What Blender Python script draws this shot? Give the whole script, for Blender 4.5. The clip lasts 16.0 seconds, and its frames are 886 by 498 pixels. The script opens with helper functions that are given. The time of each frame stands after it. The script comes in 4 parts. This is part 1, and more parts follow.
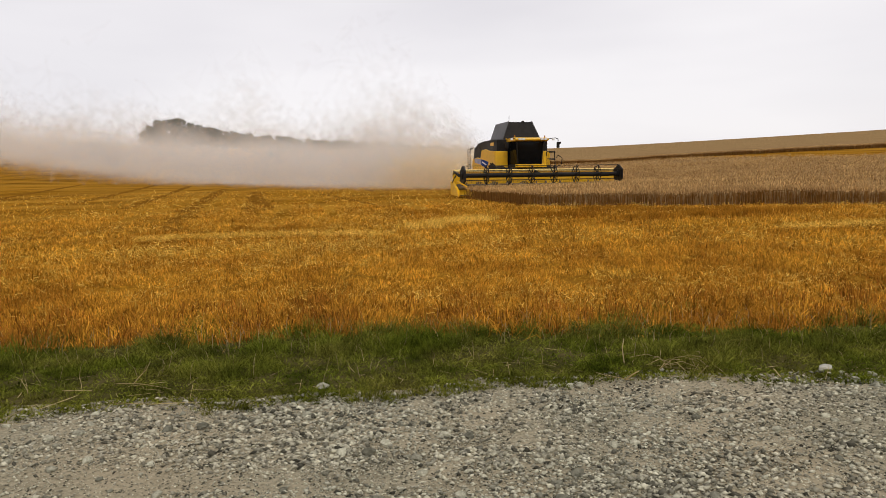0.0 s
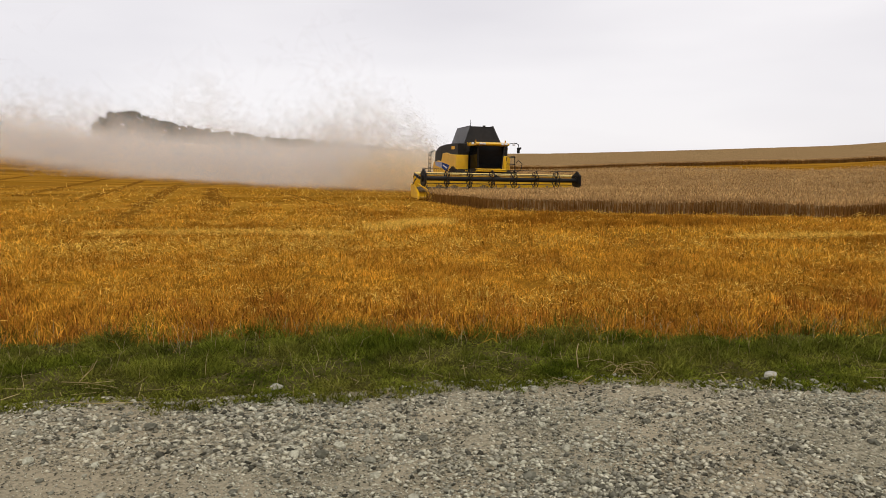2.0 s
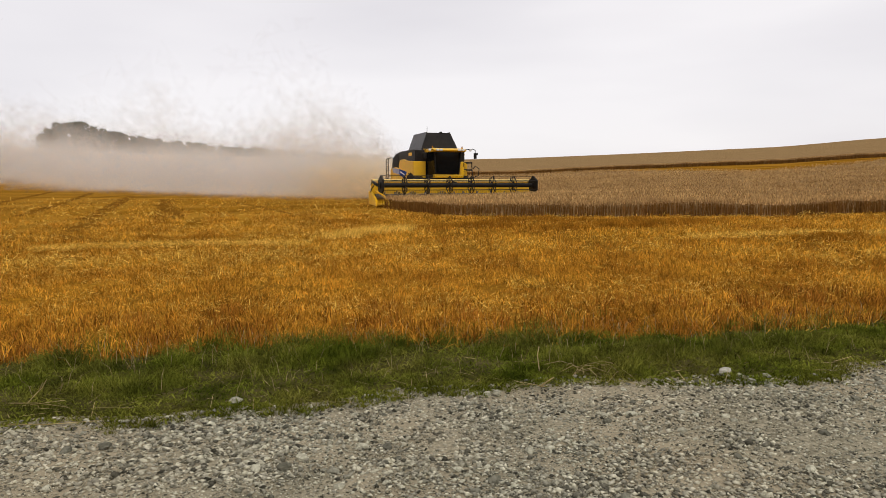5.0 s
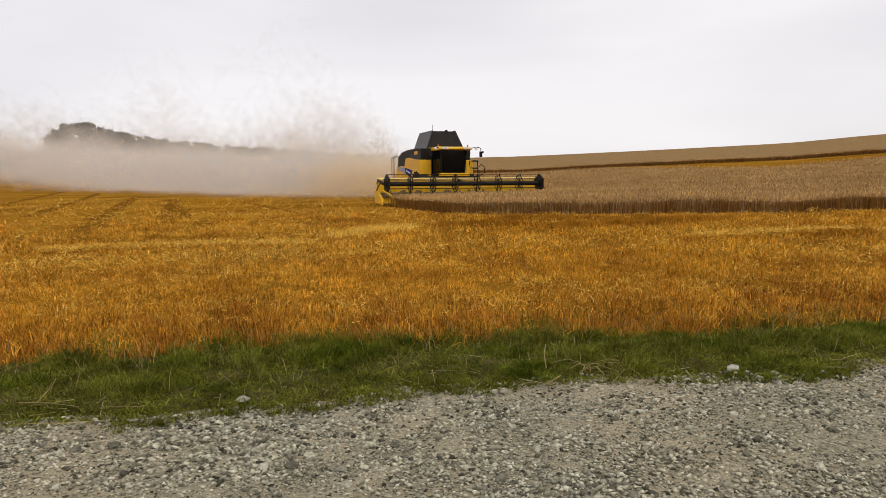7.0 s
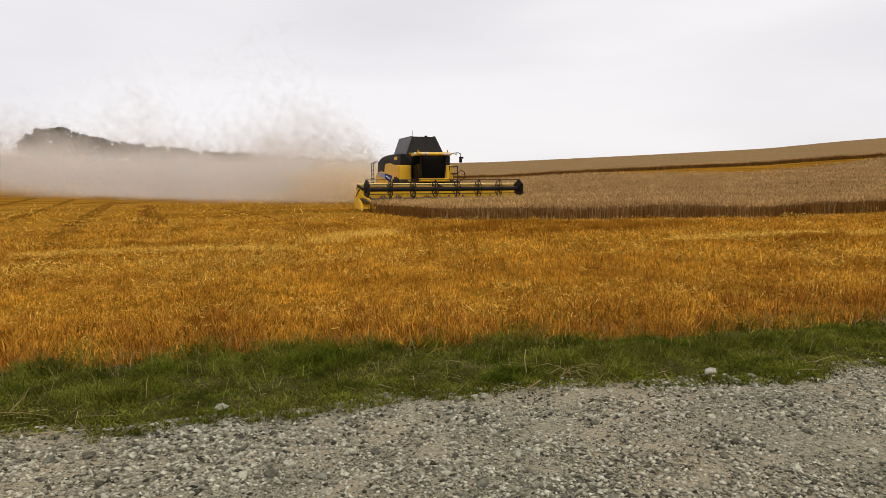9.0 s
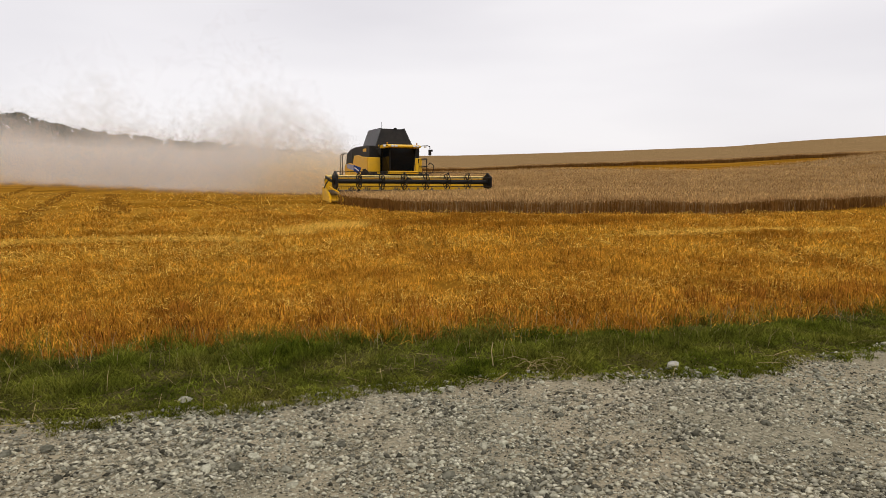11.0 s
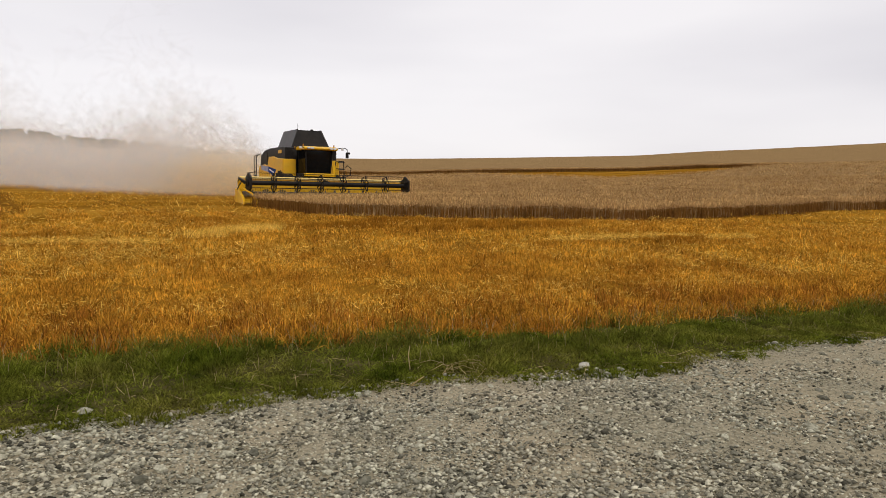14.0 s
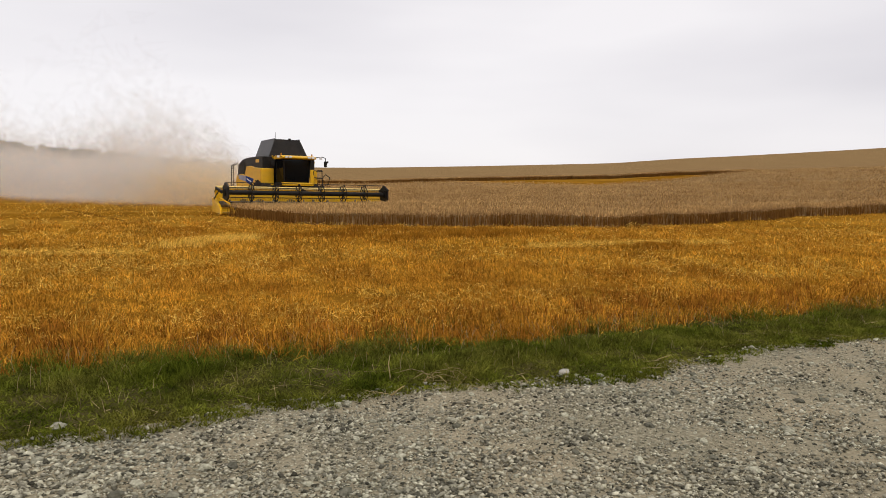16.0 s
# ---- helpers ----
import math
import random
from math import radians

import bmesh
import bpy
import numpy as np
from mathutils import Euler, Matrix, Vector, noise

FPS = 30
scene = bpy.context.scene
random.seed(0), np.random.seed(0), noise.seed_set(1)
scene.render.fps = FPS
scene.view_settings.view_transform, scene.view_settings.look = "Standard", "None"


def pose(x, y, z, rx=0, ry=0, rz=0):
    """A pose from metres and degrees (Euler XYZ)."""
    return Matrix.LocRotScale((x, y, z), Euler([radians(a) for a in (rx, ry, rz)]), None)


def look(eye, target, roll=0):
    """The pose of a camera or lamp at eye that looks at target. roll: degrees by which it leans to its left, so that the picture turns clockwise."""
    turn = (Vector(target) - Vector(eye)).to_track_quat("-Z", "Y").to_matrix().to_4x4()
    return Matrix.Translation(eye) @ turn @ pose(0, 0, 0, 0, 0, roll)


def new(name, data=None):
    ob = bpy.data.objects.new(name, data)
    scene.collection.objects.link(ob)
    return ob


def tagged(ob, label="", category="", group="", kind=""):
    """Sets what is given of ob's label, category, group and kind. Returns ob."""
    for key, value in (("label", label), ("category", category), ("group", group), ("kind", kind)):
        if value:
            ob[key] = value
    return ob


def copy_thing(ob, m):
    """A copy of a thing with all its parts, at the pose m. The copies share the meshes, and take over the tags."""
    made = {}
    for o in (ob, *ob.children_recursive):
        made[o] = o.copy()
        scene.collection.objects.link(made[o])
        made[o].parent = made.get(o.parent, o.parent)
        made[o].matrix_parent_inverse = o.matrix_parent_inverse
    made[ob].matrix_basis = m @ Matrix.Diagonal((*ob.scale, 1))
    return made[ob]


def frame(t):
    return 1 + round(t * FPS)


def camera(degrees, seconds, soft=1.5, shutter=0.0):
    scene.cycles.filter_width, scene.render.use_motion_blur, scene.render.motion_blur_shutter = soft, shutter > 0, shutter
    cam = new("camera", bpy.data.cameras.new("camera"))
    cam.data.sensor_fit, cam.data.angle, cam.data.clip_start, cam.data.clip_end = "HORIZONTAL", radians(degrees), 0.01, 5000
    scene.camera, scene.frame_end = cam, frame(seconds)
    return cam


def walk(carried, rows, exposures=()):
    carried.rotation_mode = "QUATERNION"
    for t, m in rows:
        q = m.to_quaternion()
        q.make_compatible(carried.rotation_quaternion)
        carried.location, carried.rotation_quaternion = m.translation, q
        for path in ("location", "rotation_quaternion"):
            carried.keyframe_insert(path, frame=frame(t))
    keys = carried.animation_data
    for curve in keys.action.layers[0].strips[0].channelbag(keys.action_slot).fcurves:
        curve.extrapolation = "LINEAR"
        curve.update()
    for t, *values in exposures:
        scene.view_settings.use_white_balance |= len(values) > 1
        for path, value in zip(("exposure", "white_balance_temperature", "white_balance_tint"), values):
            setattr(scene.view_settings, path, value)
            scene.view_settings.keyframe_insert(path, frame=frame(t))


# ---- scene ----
cam = camera(66.0, 16.0, soft=0.65)
PATH = [
    (0.0, pose(0, 0, 1.6, 83.53, 1.29, 0.00)),
    (0.5, pose(0, 0, 1.6, 83.36, 1.21, -0.57)),
    (1.0, pose(0, 0, 1.6, 83.53, 1.19, -1.24)),
    (1.5, pose(0, 0, 1.6, 83.63, 0.74, -2.27)),
    (2.0, pose(0, 0, 1.6, 83.71, -0.43, -3.29)),
    (2.5, pose(0, 0, 1.6, 84.10, -0.38, -4.23)),
    (3.0, pose(0, 0, 1.6, 83.95, -0.29, -5.05)),
    (3.5, pose(0, 0, 1.6, 83.88, 0.02, -5.51)),
    (4.0, pose(0, 0, 1.6, 84.30, 0.02, -6.26)),
    (6.5, pose(0, 0, 1.6, 84.12, 1.06, -6.91)),
    (7.0, pose(0, 0, 1.6, 84.11, 0.89, -6.34)),
    (7.5, pose(0, 0, 1.6, 84.41, 1.10, -6.26)),
    (8.0, pose(0, 0, 1.6, 83.94, 1.01, -6.70)),
    (8.5, pose(0, 0, 1.6, 84.59, 1.42, -7.56)),
    (9.0, pose(0, 0, 1.6, 84.53, 0.93, -8.02)),
    (11.5, pose(0, 0, 1.6, 83.86, 0.19, -11.20)),
    (12.0, pose(0, 0, 1.6, 84.08, 0.23, -11.91)),
    (12.5, pose(0, 0, 1.6, 83.86, -0.21, -13.26)),
    (13.0, pose(0, 0, 1.6, 83.82, -0.44, -14.78)),
    (13.5, pose(0, 0, 1.6, 83.75, -0.79, -17.18)),
    (14.0, pose(0, 0, 1.6, 84.29, -0.85, -17.48)),
    (14.5, pose(0, 0, 1.6, 84.49, -0.25, -16.50)),
    (15.0, pose(0, 0, 1.6, 84.50, -0.71, -16.47)),
    (15.5, pose(0, 0, 1.6, 84.94, -0.42, -17.90)),
    (16.0, pose(0, 0, 1.6, 85.01, -0.51, -19.25)),
]
walk(cam, PATH)

scene.cycles.transparent_max_bounces = 128  # the dust is many thin veils deep

# ---- world and sun: a bright overcast sky ----
world = bpy.data.worlds.new("overcast_sky")
scene.world = world
world.use_nodes = True
wn, wl = world.node_tree.nodes, world.node_tree.links
wn.clear()
w_out = wn.new("ShaderNodeOutputWorld")
w_bg = wn.new("ShaderNodeBackground")
w_sky = wn.new("ShaderNodeTexSky")
w_sky.sky_type = "NISHITA"
w_sky.sun_disc = False
w_sky.sun_elevation, w_sky.sun_rotation = radians(48), radians(150)
w_sky_gain = wn.new("ShaderNodeVectorMath")
w_sky_gain.operation = "SCALE"
w_sky_gain.inputs["Scale"].default_value = 0.12
w_co = wn.new("ShaderNodeTexCoord")
w_map = wn.new("ShaderNodeMapping")
w_map.inputs["Scale"].default_value = (0.9, 0.9, 4.2)
w_noise = wn.new("ShaderNodeTexNoise")
w_noise.inputs["Scale"].default_value = 1.5
w_noise.inputs["Detail"].default_value = 4
w_noise.inputs["Roughness"].default_value = 0.42
w_ramp = wn.new("ShaderNodeValToRGB")
w_ramp.color_ramp.elements[0].position, w_ramp.color_ramp.elements[0].color = 0.33, (0.755, 0.725, 0.76, 1)
w_ramp.color_ramp.elements[1].position, w_ramp.color_ramp.elements[1].color = 0.66, (0.96, 0.925, 0.938, 1)
w_mix = wn.new("ShaderNodeMixRGB")
w_mix.inputs["Fac"].default_value = 0.93
wl.new(w_co.outputs["Generated"], w_map.inputs["Vector"])
wl.new(w_map.outputs["Vector"], w_noise.inputs["Vector"])
wl.new(w_noise.outputs["Fac"], w_ramp.inputs["Fac"])
wl.new(w_sky.outputs["Color"], w_sky_gain.inputs[0])
wl.new(w_sky_gain.outputs[0], w_mix.inputs["Color1"])
wl.new(w_ramp.outputs["Color"], w_mix.inputs["Color2"])
wl.new(w_mix.outputs["Color"], w_bg.inputs["Color"])
w_bg.inputs["Strength"].default_value = 1.0
wl.new(w_bg.outputs["Background"], w_out.inputs["Surface"])

sun_data = bpy.data.lights.new("sun", "SUN")
sun_data.energy, sun_data.angle, sun_data.color = 0.9, radians(25), (1.0, 0.95, 0.86)
sun = new("sun", sun_data)
sun.matrix_world = look((30, -40, 60), (0, 20, 0))


# ---- materials ----
def noise_material(name, dark, light, scale, rough=0.85, bump=0.3, spread=(0.3, 0.7), big=None, bump_distance=0.02,
                   metal=0.0, random_amount=0.0, island=0.0, specular=0.0, detail=8, translucent=0.0, dust=None, cover=1.0):
    """A surface in two tones of fine grain, with a second, larger stain tone (big = colour, scale, amount)."""
    m = bpy.data.materials.new(name)
    m.use_nodes = True
    n, l = m.node_tree.nodes, m.node_tree.links
    b = n["Principled BSDF"]
    b.inputs["Roughness"].default_value = rough
    b.inputs["Metallic"].default_value = metal
    b.inputs["Specular IOR Level"].default_value = specular
    geo = n.new("ShaderNodeNewGeometry")
    tex = n.new("ShaderNodeTexNoise")
    tex.inputs["Scale"].default_value = scale
    tex.inputs["Detail"].default_value = detail
    tex.inputs["Roughness"].default_value = 0.6
    l.new(geo.outputs["Position"], tex.inputs["Vector"])
    ramp = n.new("ShaderNodeValToRGB")
    ramp.color_ramp.elements[0].position, ramp.color_ramp.elements[0].color = spread[0], (*dark, 1)
    ramp.color_ramp.elements[1].position, ramp.color_ramp.elements[1].color = spread[1], (*light, 1)
    l.new(tex.outputs["Fac"], ramp.inputs["Fac"])
    colour = ramp.outputs["Color"]
    for extra in (big, dust):
        if extra:
            tex2 = n.new("ShaderNodeTexNoise")
            tex2.inputs["Scale"].default_value = extra[1]
            tex2.inputs["Detail"].default_value = 4
            if len(extra) > 3:
                mp = n.new("ShaderNodeMapping")
                mp.inputs["Rotation"].default_value = (0, 0, radians(extra[3]))
                mp.inputs["Scale"].default_value = extra[4]
                l.new(geo.outputs["Position"], mp.inputs["Vector"])
                l.new(mp.outputs["Vector"], tex2.inputs["Vector"])
            else:
                l.new(geo.outputs["Position"], tex2.inputs["Vector"])
            r2 = n.new("ShaderNodeMapRange")
            r2.inputs["From Min"].default_value, r2.inputs["From Max"].default_value = 0.38, 0.66
            r2.inputs["To Max"].default_value = extra[2]
            l.new(tex2.outputs["Fac"], r2.inputs["Value"])
            mix = n.new("ShaderNodeMixRGB")
            mix.inputs["Color2"].default_value = (*extra[0], 1)
            l.new(r2.outputs["Result"], mix.inputs["Fac"])
            l.new(colour, mix.inputs["Color1"])
            colour = mix.outputs["Color"]
    if random_amount or island:
        hsv = n.new("ShaderNodeHueSaturation")
        rng = n.new("ShaderNodeMapRange")
        k = random_amount or island
        rng.inputs["To Min"].default_value, rng.inputs["To Max"].default_value = 1 - k, 1 + k
        if island:
            l.new(geo.outputs["Random Per Island"], rng.inputs["Value"])
        else:
            info = n.new("ShaderNodeObjectInfo")
            l.new(info.outputs["Random"], rng.inputs["Value"])
        l.new(rng.outputs["Result"], hsv.inputs["Value"])
        l.new(colour, hsv.inputs["Color"])
        colour = hsv.outputs["Color"]
    l.new(colour, b.inputs["Base Color"])
    if bump:
        bm_node = n.new("ShaderNodeBump")
        bm_node.inputs["Strength"].default_value = bump
        bm_node.inputs["Distance"].default_value = bump_distance
        l.new(tex.outputs["Fac"], bm_node.inputs["Height"])
        l.new(bm_node.outputs["Normal"], b.inputs["Normal"])
    if translucent:
        tr = n.new("ShaderNodeBsdfTranslucent")
        l.new(colour, tr.inputs["Color"])
        ms = n.new("ShaderNodeMixShader")
        ms.inputs["Fac"].default_value = translucent
        l.new(b.outputs["BSDF"], ms.inputs[1])
        l.new(tr.outputs["BSDF"], ms.inputs[2])
        l.new(ms.outputs["Shader"], n["Material Output"].inputs["Surface"])
        if cover < 1:
            clear = n.new("ShaderNodeBsdfTransparent")
            mc = n.new("ShaderNodeMixShader")
            mc.inputs["Fac"].default_value = cover
            l.new(clear.outputs["BSDF"], mc.inputs[1])
            l.new(ms.outputs["Shader"], mc.inputs[2])
            l.new(mc.outputs["Shader"], n["Material Output"].inputs["Surface"])
    return m


M_FIELD = noise_material("straw_strewn_soil", (0.13, 0.055, 0.007), (0.46, 0.215, 0.016), 9, big=((0.12, 0.052, 0.007), 0.55, 0.75, -14.0, (1, 0.03, 1)),
                         dust=((0.48, 0.25, 0.035), 0.22, 0.5, 0, (0.3, 1, 1)), bump=0.5)
M_GRAVEL = noise_material("dusty_gravel_bed", (0.135, 0.121, 0.079), (0.42, 0.374, 0.258), 30, big=((0.41, 0.335, 0.215), 0.9, 0.6), bump=0.6)
M_VERGE = noise_material("grassy_soil", (0.025, 0.026, 0.006), (0.075, 0.068, 0.017), 14, big=((0.15, 0.118, 0.052), 2.0, 0.5), bump=0.5)
M_WHEAT_FAR = noise_material("ripe_wheat_canopy", (0.18, 0.112, 0.048), (0.40, 0.262, 0.118), 3.0, spread=(0.35, 0.65),
                             big=((0.24, 0.15, 0.068), 0.12, 0.45), bump=0.9, bump_distance=0.15)


# ---- land form ----
AZ = [-180, -60, -32, -23, -10, 0, 4, 8, 12, 19, 28, 33, 38, 43, 52, 70, 180]
EL_MID = [-0.3, -0.3, -0.25, -0.45, -0.6, 0.1, 0.5, 0.42, 0.35, 0.65, 0.88, 0.98, 1.25, 1.4, 1.6, 1.6, -0.3]
EL_TOP = [2.8, 3.2, 2.82, 2.35, 2.0, 1.75, 1.65, 1.6, 1.62, 1.78, 2.0, 2.12, 2.45, 2.65, 3.05, 3.6, 2.8]


def smooth(u):
    u = np.clip(u, 0, 1)
    return u * u * (3 - 2 * u)


def land(x, y):
    """Height of the land: a near-flat field that rises into a broad hill."""
    x, y = np.asarray(x, float), np.asarray(y, float)
    d = np.hypot(x, y)
    az = np.degrees(np.arctan2(x, y))
    near = 0.006 * np.clip(y - 6, 0, 24)
    mid = 1.6 + 110 * np.tan(np.radians(np.interp(az, AZ, EL_MID)))
    top = 1.6 + 320 * np.tan(np.radians(np.interp(az, AZ, EL_TOP)))
    u = np.clip((d - 32) / (110 - 32), 0, 1)
    v = np.clip((d - 110) / 210, 0, 1)
    h = near + (mid - near) * (0.65 * u ** 1.6 + 0.35 * smooth(u))
    h = h + (top - mid) * (0.55 * v + 0.45 * smooth(v))
    h = h - 0.035 * np.clip(d - 325, 0, 700)
    return h


def mesh_object(name, verts, faces, material, parent=None, shade=False):
    me = bpy.data.meshes.new(name)
    me.from_pydata([tuple(v) for v in verts], [], [tuple(f) for f in faces])
    me.update()
    me.materials.append(material)
    if shade:
        me.polygons.foreach_set("use_smooth", [True] * len(me.polygons))
    ob = new(name, me)
    if parent:
        ob.parent = parent
    return ob


def build_ground():
    rings = [0.0] + list(np.geomspace(2, 30, 18)) + list(np.linspace(32, 110, 40)) + list(np.linspace(114, 330, 55)) + list(np.geomspace(345, 3000, 16))
    angles = np.radians(np.concatenate([np.arange(-180, -45, 5.0), np.arange(-45, 65, 1.0), np.arange(65, 180, 5.0)]))
    k = len(angles)
    verts, faces = [(0, 0, 0)], []
    for r in rings[1:]:
        x, y = r * np.sin(angles), r * np.cos(angles)
        verts += list(zip(x, y, land(x, y)))
    for j in range(k):
        faces.append((0, 1 + (j + 1) % k, 1 + j))
    for i in range(len(rings) - 2):
        a, b = 1 + i * k, 1 + (i + 1) * k
        for j in range(k):
            q = (j + 1) % k
            faces.append((a + j, a + q, b + q, b + j))
    ob = mesh_object("ground", verts, faces, M_FIELD, shade=True)
    tagged(ob, "gently rising harvested field of orange-gold stubble and straw", "field", kind="structure")


build_ground()


# edge of the road and of the verge, both nearly straight
def road_edge(x):
    return 4.82 + 0.035 * x + 0.075 * np.minimum(x, 0) + 0.12 * np.maximum(x - 3, 0) - 0.09 * np.maximum(x - 6, 0) + 0.16 * np.sin(1.3 * x) * np.sin(0.37 * x + 1) + 0.06 * np.sin(5.1 * x)


def verge_edge(x):
    return 6.40 + 0.03 * x + 0.10 * np.sin(0.9 * x + 2) + 0.05 * np.sin(3.7 * x)


def strip(name, lower, upper, x0, x1, nx, ny, lift, material):
    verts, faces = [], []
    for i in range(nx + 1):
        x = x0 + (x1 - x0) * i / nx
        a, b = float(lower(x)), float(upper(x))
        for j in range(ny + 1):
            y = a + (b - a) * j / ny
            edge = 1 if 0 < j < ny else -1.2
            bumps = 0.018 * noise.noise((x * 0.8, y * 0.8, 3)) + 0.008 * noise.noise((x * 5, y * 5, 7))
            verts.append((x, y, float(land(x, y)) + lift * edge + (bumps if edge > 0 else 0)))
    for i in range(nx):
        for j in range(ny):
            a = i * (ny + 1) + j
            faces.append((a, a + ny + 1, a + ny + 2, a + 1))
    return mesh_object(name, verts, faces, material, shade=True)


road = strip("road", lambda x: -6.0, lambda x: road_edge(x) + 0.5, -60, 60, 480, 50, 0.03, M_GRAVEL)
tagged(road, "unpaved farm track of pale grey crushed stone and dust", "gravel road", kind="structure")
verge = strip("ground_verge", lambda x: road_edge(x) - 0.05, lambda x: verge_edge(x) + 0.2, -60, 60, 360, 8, 0.045, M_VERGE)
tagged(verge, "strip of dark soil under the roadside grass", "verge", kind="structure")

# ---- fine growth and stones, built as loose triangles ----
def loose(name, verts, tris, material, label, category):
    """One object of many small triangles; kind "stuff"."""
    verts, tris = np.asarray(verts, np.float32), np.asarray(tris, np.int32)
    me = bpy.data.meshes.new(name)
    me.vertices.add(len(verts))
    me.vertices.foreach_set("co", verts.ravel())
    me.loops.add(tris.size)
    me.loops.foreach_set("vertex_index", tris.ravel())
    me.polygons.add(len(tris))
    me.polygons.foreach_set("loop_start", np.arange(0, tris.size, 3, dtype=np.int32))
    me.polygons.foreach_set("loop_total", np.full(len(tris), 3, np.int32))
    me.update(calc_edges=True)
    me.materials.append(material)
    return tagged(new(name, me), label, category, kind="stuff")


rng = np.random.default_rng(11)


def field_noise(x, y, sx, sy, seed):
    return np.array([noise.noise((a * sx, b * sy, seed)) for a, b in zip(x, y)])


def blades(x, y, z, height, lean, width, bend=0.5, away=None):
    """Tapered blades: five points and three triangles each. lean: sideways reach as a share of the height."""
    n = len(x)
    a = rng.uniform(0, 2 * np.pi, n) if away is None else away
    f = rng.uniform(0, 2 * np.pi, n)
    dx, dy = np.cos(a) * lean * height, np.sin(a) * lean * height
    wx, wy = np.cos(f) * width / 2, np.sin(f) * width / 2
    mx, my, mz = x + dx * (1 - bend) * 0.5, y + dy * (1 - bend) * 0.5, z + height * 0.58
    v = np.empty((n, 5, 3))
    v[:, 0] = np.stack([x - wx, y - wy, z], 1)
    v[:, 1] = np.stack([x + wx, y + wy, z], 1)
    v[:, 2] = np.stack([mx - wx * 0.8, my - wy * 0.8, mz], 1)
    v[:, 3] = np.stack([mx + wx * 0.8, my + wy * 0.8, mz], 1)
    v[:, 4] = np.stack([x + dx, y + dy, z + height * np.sqrt(np.clip(1 - lean * lean * 0.4, 0.1, 1))], 1)
    t = np.array([[0, 1, 3], [0, 3, 2], [2, 3, 4]])
    return v.reshape(-1, 3), (t[None] + 5 * np.arange(n)[:, None, None]).reshape(-1, 3)


def straws(x, y, z, length, width, tilt):
    """Loose straws lying about: one thin quad each."""
    n = len(x)
    a = rng.uniform(0, 2 * np.pi, n)
    d = np.stack([np.cos(a) * np.cos(tilt), np.sin(a) * np.cos(tilt), np.sin(tilt)], 1) * (length / 2)[:, None]
    w = np.stack([-np.sin(a), np.cos(a), rng.uniform(-0.8, 0.8, n)], 1) * (width / 2)[:, None]
    c = np.stack([x, y, z + np.abs(d[:, 2])], 1)
    v = np.stack([c - d - w, c - d + w, c + d + w, c + d - w], 1)
    t = np.array([[0, 1, 2], [0, 2, 3]])
    return v.reshape(-1, 3), (t[None] + 4 * np.arange(n)[:, None, None]).reshape(-1, 3)


def fan(n, d0, d1, a0, a1, power=1.0):
    """Random places in a fan of land round the standpoint."""
    d = d0 + (d1 - d0) * rng.random(n) ** power
    a = np.radians(rng.uniform(a0, a1, n))
    return d * np.sin(a), d * np.cos(a)


# the machine's place: its header's near corner on the land, and its heading
TIP, TURN = (0.55, 36.6), 14.0
C, S = math.cos(radians(TURN)), math.sin(radians(TURN))
HEADER = 10.3


def crop_depth(x, y):
    """How far inside the standing wheat a place lies, in metres; negative outside it."""
    near = np.interp(x, [-5, 4.1, 7.2, 11.8, 15.5, 18, 21, 31, 37, 60, 140], [28.7, 27.7, 25.9, 24.8, 23.9, 24.2, 25.5, 28.4, 28.0, 31.7, 48])
    near = near + 0.25 * np.sin(x * 1.1) + 0.15 * np.sin(x * 2.7 + 1)
    lx = (x - TIP[0]) * C + (y - TIP[1]) * S
    ly = -(x - TIP[0]) * S + (y - TIP[1]) * C
    front = np.maximum(np.minimum(lx - 0.45, -ly - 0.35), lx - HEADER + 0.2)
    d, az = np.hypot(x, y), np.degrees(np.arctan2(x, y))
    gap = np.interp(az, [0, 4, 8, 11, 20, 25, 31, 38, 43, 44], [60, 36, 24, 17, 17, 24, 32, 24, 3, 0])
    far = np.where(az < 43.5, np.maximum(110 - gap - d, d - 111.0), 50)
    return np.minimum(np.minimum(y - near, front), far)


M_STUBBLE = noise_material("dry_stubble_straw", (0.39, 0.181, 0.018), (0.90, 0.492, 0.058), 2.6, bump=0, island=0.7, rough=0.6, translucent=0.25,
                           big=((0.27, 0.10, 0.013), 0.9, 0.7, 8, (0.75, 0.5, 1)))
M_STUBBLE_EDGE = noise_material("reddish_stubble", (0.17, 0.067, 0.011), (0.48, 0.205, 0.031), 2.0, bump=0, island=0.7, rough=0.7, translucent=0.2)
M_RIDGE = noise_material("brown_stubble", (0.25, 0.108, 0.012), (0.56, 0.265, 0.028), 2.0, bump=0, island=0.5, rough=0.7, translucent=0.2)
M_STRAW = noise_material("pale_loose_straw", (0.56, 0.33, 0.04), (0.88, 0.585, 0.125), 3, bump=0, island=0.5, rough=0.5, translucent=0.2)
M_GRASS = noise_material("verge_grass", (0.034, 0.050, 0.004), (0.185, 0.212, 0.022), 3.2, bump=0, island=0.65, rough=0.55, translucent=0.3,
                         spread=(0.36, 0.64), big=((0.27, 0.235, 0.05), 1.4, 0.5))
M_DRY_GRASS = noise_material("bleached_grass_stems", (0.30, 0.22, 0.09), (0.50, 0.40, 0.20), 5, bump=0, island=0.3, translucent=0.2)
# brown stems, with the shade on the crop's side put into the colour
M_WHEAT_STEM_SHADED = noise_material("wheat_stems", (0.125, 0.058, 0.014), (0.27, 0.135, 0.036), 2, bump=0, island=0.35, translucent=0.15)
